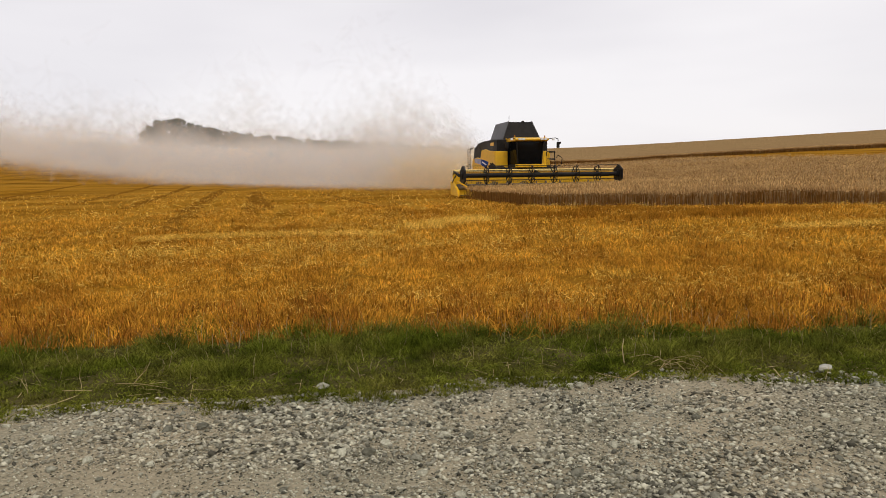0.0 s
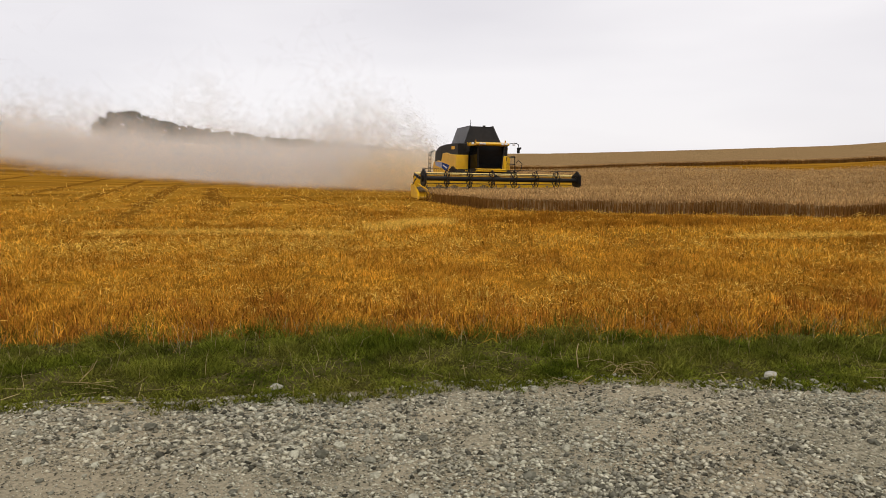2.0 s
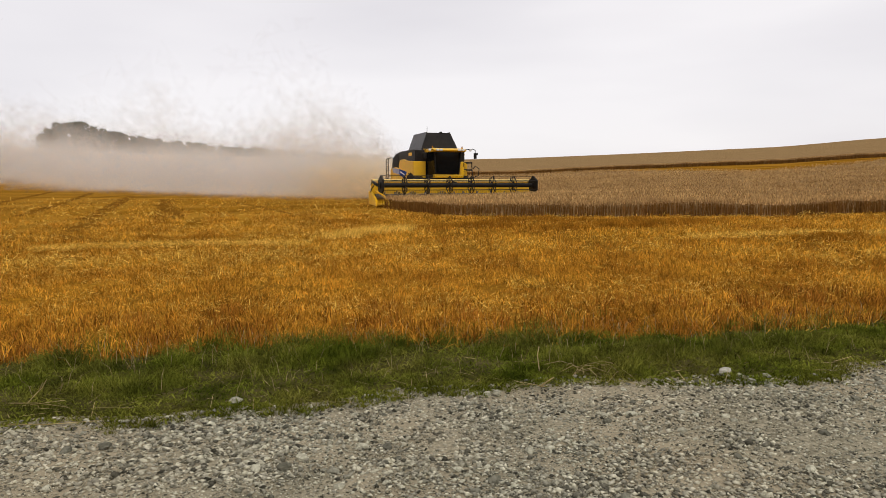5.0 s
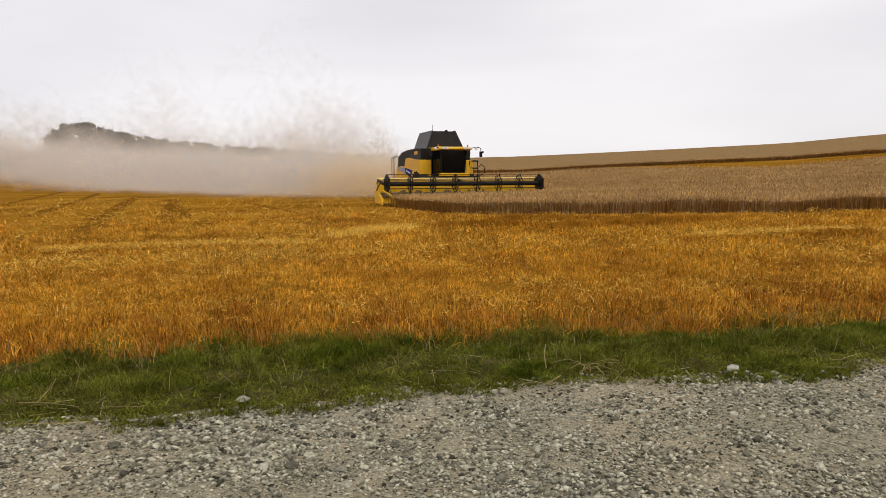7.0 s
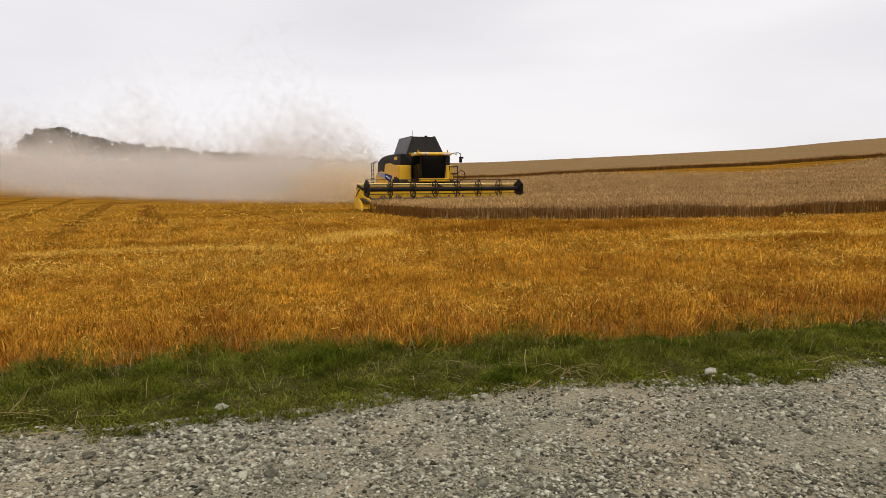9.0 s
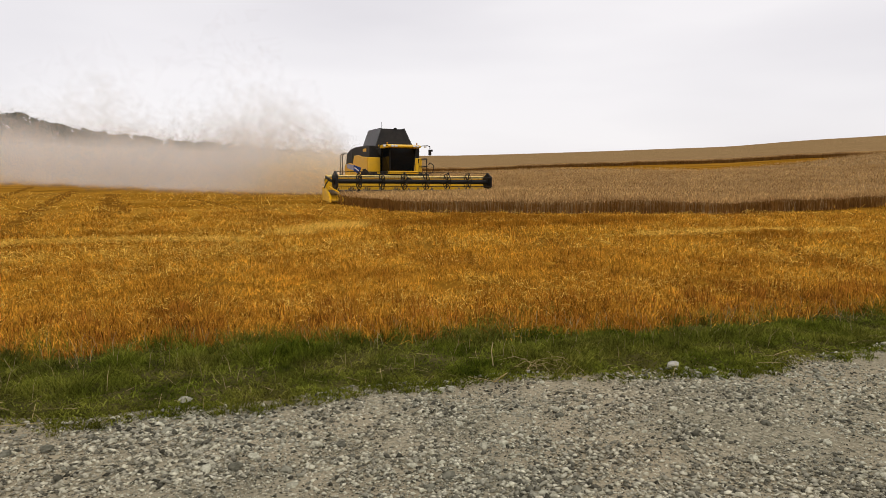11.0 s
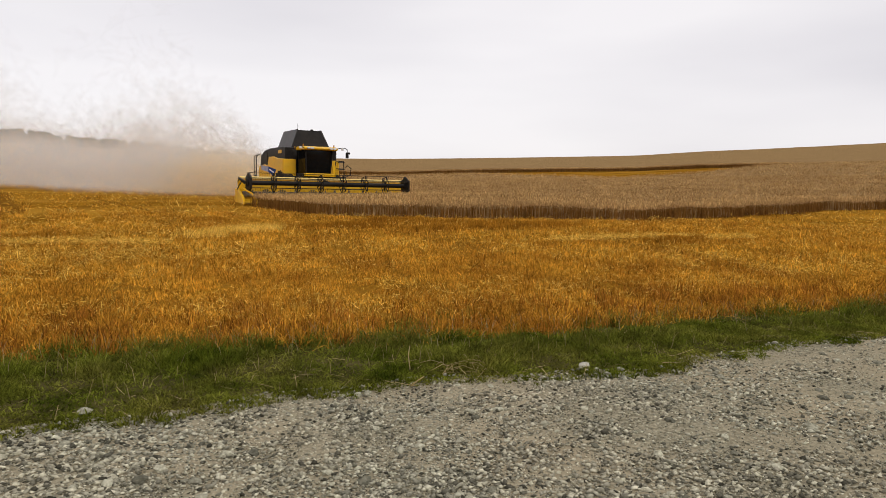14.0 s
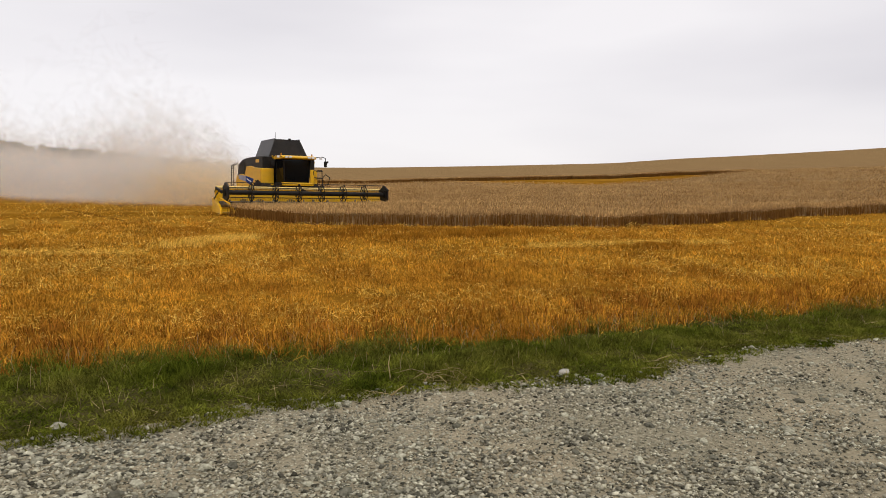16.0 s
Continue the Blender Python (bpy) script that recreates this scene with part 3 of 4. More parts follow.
M_LAMP = noise_material("lamp_lens", (0.6, 0.6, 0.58), (0.85, 0.85, 0.82), 12, rough=0.12, bump=0, specular=0.7)
M_ORANGE = noise_material("orange_beacon_lens", (0.40, 0.17, 0.02), (0.5, 0.22, 0.03), 12, rough=0.2, bump=0)
M_SEAT = noise_material("dark_seat_cloth", (0.02, 0.02, 0.024), (0.05, 0.05, 0.055), 20, rough=0.95)
M_GLASS = bpy.data.materials.new("tinted_cab_glass")
M_GLASS.use_nodes = True
gb = M_GLASS.node_tree.nodes["Principled BSDF"]
gb.inputs["Base Color"].default_value = (0.006, 0.007, 0.008, 1)
gb.inputs["Roughness"].default_value = 0.12
gb.inputs["Specular IOR Level"].default_value = 0.25
gb.inputs["Transmission Weight"].default_value = 0.3
gb.inputs["IOR"].default_value = 1.3


def part(name, bm, material, parent, label=""):
    me = bpy.data.meshes.new(name)
    bm.normal_update()
    bm.to_mesh(me)
    bm.free()
    me.materials.append(material)
    ob = new(name, me)
    ob.parent = parent
    if label:
        ob["label"] = label
    return ob


def add_box(bm, x0, x1, y0, y1, z0, z1, bevel=0.0):
    vs = [bm.verts.new((x, y, z)) for x in (x0, x1) for y in (y0, y1) for z in (z0, z1)]
    fs = [bm.faces.new([vs[i] for i in q]) for q in ((0, 1, 3, 2), (4, 6, 7, 5), (0, 4, 5, 1), (2, 3, 7, 6), (0, 2, 6, 4), (1, 5, 7, 3))]
    if bevel:
        es = list({e for f in fs for e in f.edges})
        bmesh.ops.bevel(bm, geom=es, offset=bevel, segments=2, affect="EDGES", profile=0.5)
    return bm


def box(x0, x1, y0, y1, z0, z1, bevel=0.03):
    return add_box(bmesh.new(), x0, x1, y0, y1, z0, z1, bevel)


def add_prism(bm, profile, x0, x1, bevel=0.0):
    """A profile of (y, z) points drawn from x0 to x1."""
    a = [bm.verts.new((x0, y, z)) for y, z in profile]
    b = [bm.verts.new((x1, y, z)) for y, z in profile]
    fs = [bm.faces.new(a), bm.faces.new(b[::-1])]
    k = len(profile)
    fs += [bm.faces.new((a[(i + 1) % k], a[i], b[i], b[(i + 1) % k])) for i in range(k)]
    bmesh.ops.recalc_face_normals(bm, faces=fs)
    if bevel:
        bmesh.ops.bevel(bm, geom=list({e for f in fs for e in f.edges}), offset=bevel, segments=2, affect="EDGES", profile=0.5)
    return bm


def add_rod(bm, p, q, r, n=8, r2=None):
    p, q = Vector(p), Vector(q)
    m = Matrix.Translation((p + q) / 2) @ (q - p).to_track_quat("Z", "Y").to_matrix().to_4x4()
    bmesh.ops.create_cone(bm, cap_ends=True, segments=n, radius1=r, radius2=r if r2 is None else r2, depth=(q - p).length, matrix=m)
    return bm


def rods(lines, r, n=8):
    bm = bmesh.new()
    for pts in lines:
        for p, q in zip(pts, pts[1:]):
            add_rod(bm, p, q, r, n)
    return bm


def plate(corners, thick):
    """A flat plate on the given corners, with a thickness along its normal."""
    bm = bmesh.new()
    f = bm.faces.new([bm.verts.new(c) for c in corners])
    bm.normal_update()
    n = f.normal.copy()
    out = bmesh.ops.extrude_face_region(bm, geom=[f])
    bmesh.ops.translate(bm, vec=-n * thick, verts=[g for g in out["geom"] if isinstance(g, bmesh.types.BMVert)])
    bmesh.ops.recalc_face_normals(bm, faces=bm.faces[:])
    return bm


def build_header(machine):
    w = HEADER
    header = part("header", add_prism(bmesh.new(), [(1.35, 0.18), (1.5, 0.30), (1.55, 1.30), (1.45, 1.36), (1.38, 1.28), (1.32, 0.42), (0.75, 0.20), (0.30, 0.14), (0.30, 0.08), (1.2, 0.08)], 0.35, w - 0.15, 0.015),
                  M_YELLOW, machine, "wide yellow grain header with dusty trough")
    part("top_beam", rods([[(0.4, 1.42, 1.42), (w - 0.2, 1.42, 1.42)]], 0.085, 14), M_CREAM, header, "cream top beam")
    bm = rods([[(0.45, 0.98, 0.55), (w - 0.3, 0.98, 0.55)]], 0.16, 14)
    for i in range(120):
        x = 0.6 + (w - 1.2) * i / 119
        a = i * 0.55 * (1 if x < w / 2 else -1)
        add_rod(bm, (x, 0.98, 0.55), (x + 0.05, 0.98 + 0.29 * math.cos(a), 0.55 + 0.29 * math.sin(a)), 0.03, 5, 0.05)
    part("auger", bm, M_STEEL, header, "worn steel feed auger")
    bm = add_box(bmesh.new(), 0.4, w - 0.2, 0.16, 0.30, 0.10, 0.13)
    for i in range(140):
        x = 0.45 + (w - 0.75) * i / 139
        add_rod(bm, (x, 0.20, 0.115), (x, 0.02, 0.105), 0.022, 4, 0.004)
    part("cutter_bar", bm, M_STEEL, header, "toothed steel cutter bar")
    for x0, x1, tip in ((0.22, 0.36, 0.10), (w - 0.22, w - 0.04, w - 0.02)):
        bm = add_prism(bmesh.new(), [(1.5, 0.12), (1.55, 0.86), (1.25, 0.86), (0.85, 0.70), (0.5, 0.55), (0.45, 0.12)], x0, x1, 0.03)
        part("end_plate", bm, M_YELLOW, header)
        bm = bmesh.new()
        top = [(x0 - 0.05, 0.6, 0.12), (x1 + 0.03, 0.6, 0.12), (x1 + 0.01, 0.55, 0.58), (x0 - 0.02, 0.55, 0.62)]
        vs = [bm.verts.new(c) for c in top]
        mid = [bm.verts.new(c) for c in ((x0 - 0.05, 0.05, 0.08), (x1, 0.05, 0.08), (x1 - 0.03, 0.0, 0.34), (x0 - 0.02, 0.0, 0.36))]
        nose = bm.verts.new((tip, -0.5, 0.05))
        bm.faces.new(vs)
        for i in range(4):
            bm.faces.new((vs[i], vs[(i + 1) % 4], mid[(i + 1) % 4], mid[i]))
            bm.faces.new((mid[i], mid[(i + 1) % 4], nose))
        bmesh.ops.recalc_face_normals(bm, faces=bm.faces[:])
        bmesh.ops.bevel(bm, geom=bm.edges[:], offset=0.02, segments=2, affect="EDGES")
        part("crop_divider", bm, M_YELLOW, header, "pointed yellow crop divider")
    for x, k in ((0.34, 1), (w - 0.2, -1)):
        part("divider_rod", rods([[(x, 0.5, 0.86), (x + 0.30 * k, -0.1, 0.62), (x + 0.42 * k, -0.55, 0.28), (x + 0.36 * k, -0.75, 0.12)]], 0.045, 8), M_YELLOW, header, "bent yellow crop lifter rod")
    bm = rods([[(0.28, 0.9, 1.05), (0.34, 0.55, 1.28), (0.34, 0.36, 1.22)], [(0.22, 1.1, 0.8), (0.20, 0.7, 1.0), (0.24, 0.45, 1.15)], [(0.30, 1.3, 1.2), (0.24, 0.8, 1.36), (0.3, 0.45, 1.3)]], 0.028)
    part("reel_drive_hoses", bm, M_BLACK, header, "black hydraulic hoses")
    ry, rz, rr = 0.35, 1.17, 0.52
    part("reel_tube", rods([[(0.5, ry, rz), (w - 0.32, ry, rz)]], 0.125, 18), M_BLACK, header, "thick black reel tube")
    spider = bmesh.new()
    ring = [(0, rr * math.cos(radians(30 + 60 * k)), rr * math.sin(radians(30 + 60 * k))) for k in range(6)]
    for k in range(6):
        add_rod(spider, ring[k], ring[(k + 1) % 6], 0.024, 6)
        mid = [(a + b) / 2 for a, b in zip(ring[k], ring[(k + 1) % 6])]
        add_rod(spider, (0, 0, 0), ring[k], 0.026, 6)
        add_rod(spider, [0.2 * c for c in ring[k]], mid, 0.014, 5)
    first = part("reel_spider", spider, M_BLACK, header)
    for i in range(6):
        ob = first if i == 0 else new("reel_spider", first.data)
        ob.parent = header
        ob.matrix_basis = pose(0.62 + (w - 1.06) * (i + 1) / 7, ry, rz, 4 * i)
    for x in (0.62, w - 0.44):
        bm = bmesh.new()
        add_prism(bm, [(ry + rr * 1.04 * math.cos(radians(30 + 60 * k)), rz + rr * 1.04 * math.sin(radians(30 + 60 * k))) for k in range(6)], x - 0.05, x + 0.05, 0.015)
        add_rod(bm, (x - 0.12, ry, rz), (x + 0.12, ry, rz), 0.2, 14)
        part("reel_end_disc", bm, M_BLACK, header, "black hexagonal reel end disc")
    bar = bmesh.new()
    add_rod(bar, (0.55, 0, 0), (w - 0.37, 0, 0), 0.017, 6)
    for i in range(76):
        x = 0.6 + (w - 1.05) * i / 75
        add_rod(bar, (x, 0, 0), (x, -0.05, -0.16), 0.004, 3, 0.003)
    first = part("tine_bar", bar, M_BLACK, header, "black bar with a row of spring tines")
    for k in range(6):
        ob = first if k == 0 else new("tine_bar", first.data)
        ob.parent = header
        ob.matrix_basis = pose(0, ry + rr * math.cos(radians(30 + 60 * k)), rz + rr * math.sin(radians(30 + 60 * k)))
    for x in (0.42, w / 2, w - 0.2):
        part("reel_arm", add_prism(bmesh.new(), [(1.5, 1.34), (1.5, 1.46), (0.4, 1.27), (0.32, 1.13), (0.42, 1.10)], x - 0.04, x + 0.04, 0.012), M_BLACK, header)
    return header


def build_cab(machine, cx):
    bm = bmesh.new()
    add_box(bm, cx - 0.98, cx + 0.98, 1.95, 3.65, 1.62, 1.78, 0.03)
    add_box(bm, cx - 0.98, cx + 0.98, 3.55, 3.66, 1.7, 3.32, 0.02)
    for sx in (-1, 1):
        x = cx + sx * 0.95
        add_rod(bm, (cx + sx * 0.80, 1.92, 1.78), (cx + sx * 0.90, 1.80, 3.32), 0.045, 8)
        add_rod(bm, (x, 2.75, 1.78), (x, 2.75, 3.32), 0.04, 8)
        add_rod(bm, (x, 3.5, 1.78), (x, 3.5, 3.32), 0.06, 8)
    cab = part("cab", bm, M_BLACK, machine, "dark glazed driving cab")
    bm = bmesh.new()
    cols = 9
    grid = []
    for j in range(7):
        z = 1.80 + 1.5 * j / 6
        row = []
        for i in range(cols):
            s = -1 + 2 * i / (cols - 1)
            row.append(bm.verts.new((cx + s * (0.80 + 0.09 * j / 6), 1.80 - 0.10 * j / 6 + 0.16 * s * s - 0.04 * math.sin(math.pi * j / 6), z)))
        grid.append(row)
    for j in range(6):
        for i in range(cols - 1):
            f = bm.faces.new((grid[j][i], grid[j][i + 1], grid[j + 1][i + 1], grid[j + 1][i]))
            f.smooth = True
    part("windscreen", bm, M_GLASS, cab, "large dark tinted curved windscreen")
    for sx in (-1, 1):
        x = cx + sx * 0.97
        part("side_window", plate([(cx + sx * 0.83, 1.95, 1.82), (x, 2.72, 1.80), (x, 2.72, 3.3), (cx + sx * 0.93, 1.86, 3.3)], 0.015), M_GLASS, cab, "dark tinted side window")
        part("side_window", plate([(x, 2.79, 1.80), (x, 3.46, 1.80), (x, 3.46, 3.3), (x, 2.79, 3.3)], 0.015), M_GLASS, cab, "dark tinted side window")
    roof = add_prism(bmesh.new(), [(1.45, 3.36), (1.42, 3.44), (1.75, 3.56), (3.7, 3.58), (3.75, 3.32), (1.7, 3.32)], cx - 1.12, cx + 1.12, 0.03)
    part("roof", roof, M_YELLOW, cab, "yellow cab roof with a projecting visor")
    for s in (-1, 1):
        for k in (0.62, 0.86):
            part("work_light", box(cx + s * k - 0.10, cx + s * k + 0.10, 1.36, 1.47, 3.37, 3.50, 0.025), M_LAMP, cab, "clear work light under the visor")
        bm = add_rod(bmesh.new(), (cx + s * 1.02, 1.9, 3.56), (cx + s * 1.02, 1.9, 3.70), 0.04, 10)
        part("beacon", bm, M_ORANGE, cab, "orange rotating beacon")
    part("bumper", add_prism(bmesh.new(), [(1.62, 1.60), (1.60, 1.74), (1.72, 1.80), (2.1, 1.80), (2.1, 1.60)], cx - 0.95, cx + 0.95, 0.025), M_YELLOW, cab, "yellow sill below the windscreen")
    seat = add_box(bmesh.new(), cx - 0.28, cx + 0.28, 2.75, 3.25, 2.05, 2.22, 0.04)
    add_box(seat, cx - 0.26, cx + 0.26, 3.2, 3.36, 2.2, 2.95, 0.04)
    part("driver_seat", seat, M_SEAT, cab, "dark empty driver's seat")
    bm = bmesh.new()
    ring = [(cx + 0.2 * math.cos(a), 2.36 + 0.08 * math.sin(a), 2.42 + 0.18 * math.sin(a)) for a in np.linspace(0, 2 * math.pi, 15)]
    for p, q in zip(ring, ring[1:]):
        add_rod(bm, p, q, 0.016, 6)
    add_rod(bm, (cx, 2.36, 2.42), (cx, 2.2, 1.78), 0.03, 6)
    part("steering_wheel", bm, M_BLACK, cab)
    # mirrors on bent arms
    for s in (-1, 1):
        arm = part("mirror_arm", rods([[(cx + s * 1.05, 1.62, 3.46), (cx + s * 1.55, 1.45, 3.52), (cx + s * 1.72, 1.42, 3.44), (cx + s * 1.72, 1.42, 2.85)]], 0.025), M_BLACK, machine)
        part("mirror", box(cx + s * 1.72 - 0.10, cx + s * 1.72 + 0.10, 1.38, 1.46, 2.86, 3.24, 0.03), M_BLACK, arm, "black wing mirror housing")
        part("arm_lamp", box(cx + s * 1.40 - 0.08, cx + s * 1.40 + 0.08, 1.38, 1.48, 3.36, 3.50, 0.02), M_LAMP, arm, "clear corner lamp")
        part("small_mirror", box(cx + s * 1.86 - 0.06, cx + s * 1.86 + 0.06, 1.40, 1.46, 3.12, 3.26, 0.02), M_BLACK, arm)


def build_body(machine, cx):
    bm = bmesh.new()
    add_prism(bm, [(3.72, 2.2), (3.72, 3.50), (4.2, 3.56), (6.6, 3.52), (7.6, 3.42), (8.4, 3.1), (8.55, 2.2), (8.2, 1.3), (3.9, 1.1)], cx - 1.58, cx + 1.58, 0.05)
    body = part("body", bm, M_BLACK, machine, "dusty black threshing body and grain tank")
    part("axle", add_box(bmesh.new(), cx - 1.25, cx + 1.25, 3.35, 3.75, 0.75, 1.10, 0.04), M_BLACK, machine)
    part("rear_axle", add_box(bmesh.new(), cx - 1.2, cx + 1.2, 7.3, 7.6, 0.5, 0.8, 0.03), M_BLACK, machine)
    part("feeder_house", add_prism(bmesh.new(), [(1.5, 0.35), (1.5, 1.15), (3.9, 1.95), (4.1, 1.2)], cx - 0.65, cx + 0.65, 0.03), M_YELLOW, machine, "yellow feeder house behind the header")
    part("platform", add_box(bmesh.new(), cx - 1.45, cx + 1.75, 2.0, 3.7, 1.50, 1.60, 0.02), M_BLACK, machine)
    part("front_frame", add_box(bmesh.new(), cx - 1.35, cx + 1.35, 2.6, 3.8, 1.15, 1.5, 0.03), M_BLACK, machine)
    for s in (-1, 1):
        x0, x1 = sorted((cx + s * 1.58, cx + s * 1.72))
        front = add_prism(bmesh.new(), [(3.75, 1.50), (3.75, 2.72), (5.0, 2.80), (5.6, 2.92), (6.35, 2.90), (6.65, 2.30), (6.5, 1.45)], x0, x1, 0.035)
        panel = part("side_panel", front, M_YELLOW, body, "curved yellow side panel")
        part("rear_side_panel", add_prism(bmesh.new(), [(6.55, 1.30), (6.70, 2.28), (7.4, 2.40), (8.3, 2.30), (8.45, 1.8), (8.1, 1.2)], x0, x1, 0.035), M_YELLOW, body, "yellow rear side panel")
        xa, xb = sorted((cx + s * 1.720, cx + s * 1.730))
        part("stripe", add_prism(bmesh.new(), [(4.9, 2.02), (5.35, 1.56), (6.4, 1.85), (6.4, 2.24)], xa, xb), M_BLUE, body, "slanting dark blue stripe decal")
        part("pale_stripe", add_prism(bmesh.new(), [(6.4, 1.85), (7.8, 2.03), (7.9, 2.34), (6.4, 2.24)], xa, xb), M_LILAC, body, "pale blue-grey stripe decal")
        xa, xb = sorted((cx + s * 1.731, cx + s * 1.737))
        part("white_bars", add_prism(bmesh.new(), [(5.3, 1.86), (5.38, 1.78), (6.2, 1.99), (6.2, 2.09)], xa, xb), M_WHITE, body, "white decal bar")
        xa, xb = sorted((cx + s * 0.95, cx + s * 1.715))
        part("front_panel", box(xa, xb, 3.62, 3.735, 1.50, 2.72, 0.04), M_YELLOW, body, "yellow front panel beside the cab")
        xa, xb = sorted((cx + s * 1.58, cx + s * 1.595))
        part("model_plate", add_prism(bmesh.new(), [(4.35, 3.12), (4.35, 3.34), (4.95, 3.34), (4.95, 3.12)], xa, xb), M_YELLOW, body, "small yellow plate")
        part("engine_grille", add_prism(bmesh.new(), [(7.0, 2.5), (7.0, 3.3), (8.2, 3.05), (8.35, 2.5)], xa + 0.02 * s, xb + 0.02 * s), M_BLACK, body)
    # grain tank extensions leaning inwards
    b, t, zb, zt = 1.15, 0.70, 3.52, 4.72
    y0, y1, yt0, yt1 = 3.85, 6.35, 4.10, 6.55
    part("tank_flap_front", plate([(cx - b, y0, zb), (cx + b, y0, zb), (cx + t, yt0, zt), (cx - t, yt0, zt)], 0.04), M_BLACK, body, "black front flap of the open grain tank")
    part("tank_flap_rear", plate([(cx + b, y1, zb), (cx - b, y1, zb), (cx - t, yt1, zt), (cx + t, yt1, zt)], 0.04), M_BLACK, body)
    for s in (-1, 1):
        part("tank_flap_side", plate([(cx + s * (b + 0.02), y1, zb), (cx + s * (b + 0.02), y0 + 0.03, zb), (cx + s * (t + 0.02), yt0 + 0.03, zt + 0.05), (cx + s * (t + 0.02), yt1, zt + 0.02)], 0.05), M_FLAP_SKYLIT, body, "black side flap of the open grain tank, toned paler for skylight")
    part("antenna", rods([[(cx - 0.72, 4.05, 4.7), (cx - 0.72, 4.05, 5.15)]], 0.012, 5), M_BLACK, body)
    part("tank_sensor", box(cx + 0.10, cx + 0.24, 4.05, 4.2, 4.70, 4.80, 0.02), M_BLACK, body)
    # unloading auger folded along the far side
    part("unloading_auger", rods([[(cx + 1.78, 4.0, 3.25), (cx + 1.88, 9.0, 3.35)]], 0.19, 14), M_YELLOW, machine, "folded yellow unloading auger")
    # straw chopper and rear hood
    part("straw_chopper", add_prism(bmesh.new(), [(8.2, 0.8), (8.4, 1.7), (9.3, 1.5), (9.5, 0.9)], cx - 0.95, cx + 0.95, 0.03), M_BLACK, machine)
    # rear handrail and side ladder
    lx = cx - 1.85
    part("rear_ladder", rods([[(lx, 7.8, 0.9), (lx, 7.8, 3.0), (lx + 0.2, 7.8, 3.15)], [(lx, 8.3, 0.9), (lx, 8.3, 3.0), (lx + 0.2, 8.3, 3.15)]] + [[(lx, 7.8, 1.0 + 0.3 * k), (lx, 8.3, 1.0 + 0.3 * k)] for k in range(7)], 0.025, 6), M_BLACK, machine, "thin black ladder at the rear")
    px = cx + 1.45
    rail = part("handrail", rods([[(px - 0.35, 2.05, 1.6), (px - 0.35, 2.05, 2.62), (px + 0.15, 2.05, 2.66), (px + 0.20, 2.05, 1.6)], [(px - 0.35, 2.05, 2.15), (px + 0.18, 2.05, 2.15)],
                                  [(px + 0.2, 2.05, 2.6), (px + 0.2, 3.6, 2.6), (px + 0.2, 3.6, 1.6)], [(px + 0.2, 2.05, 2.1), (px + 0.2, 3.6, 2.1)]], 0.028, 6), M_BLACK, machine, "black tubular platform handrail")
    part("side_hoop", rods([[(px + 0.3, 2.2, 1.6), (px + 0.65, 2.2, 1.75), (px + 0.7, 2.2, 2.2), (px + 0.45, 2.2, 2.4), (px + 0.3, 2.2, 2.2)]], 0.024, 6), M_BLACK, rail)
    steps = part("boarding_ladder", rods([[(px + 0.25, 2.1, 0.5), (px + 0.2, 2.1, 1.6)], [(px + 0.25, 2.7, 0.5), (px + 0.2, 2.7, 1.6)]], 0.03, 6), M_BLACK, machine)
    for k in range(4):
        part("step", add_box(bmesh.new(), px + 0.12, px + 0.34, 2.1, 2.7, 0.55 + 0.28 * k, 0.58 + 0.28 * k), M_STEEL, steps)
    part("warning_plate", add_box(bmesh.new(), cx + 0.90, cx + 1.10, 2.02, 2.06, 1.62, 2.35, 0.01), M_YELLOW, machine, "yellow upright panel beside the cab")


def add_wheel(machine, x, y, r, w, side):
    bm = bmesh.new()
    prof = [(0.55, 0.5), (0.72, 0.5), (0.93, 0.46), (1.0, 0.36), (1.0, -0.36), (0.93, -0.46), (0.72, -0.5), (0.55, -0.5)]
    n = 32
    rings = [[bm.verts.new((w * b, r * a * math.cos(2 * math.pi * k / n), r * a * math.sin(2 * math.pi * k / n))) for a, b in prof] for k in range(n)]
    for k in range(n):
        for i in range(len(prof)):
            j = (i + 1) % len(prof)
            bm.faces.new((rings[k][i], rings[k][j], rings[(k + 1) % n][j], rings[(k + 1) % n][i]))
    for k in range(n // 2):
        a = 4 * math.pi * k / n
        for s in (-1, 1):
            p = (s * w * 0.04, r * 1.0 * math.cos(a), r * 1.0 * math.sin(a))
            q = (s * w * 0.46, r * 0.98 * math.cos(a + 0.16), r * 0.98 * math.sin(a + 0.16))
            add_rod(bm, p, q, 0.035, 4)
    bmesh.ops.recalc_face_normals(bm, faces=bm.faces[:])
    tyre = part("wheel", bm, M_RUBBER, machine, "large dusty lugged tyre")
    tyre.matrix_basis = pose(x, y, r)
    rim = bmesh.new()
    add_rod(rim, (-w * 0.3, 0, 0), (w * 0.3, 0, 0), r * 0.56, 24)
    add_rod(rim, (side * w * 0.28, 0, 0), (side * w * 0.4, 0, 0), r * 0.2, 12)
    part("rim", rim, M_YELLOW, tyre, "yellow wheel rim")


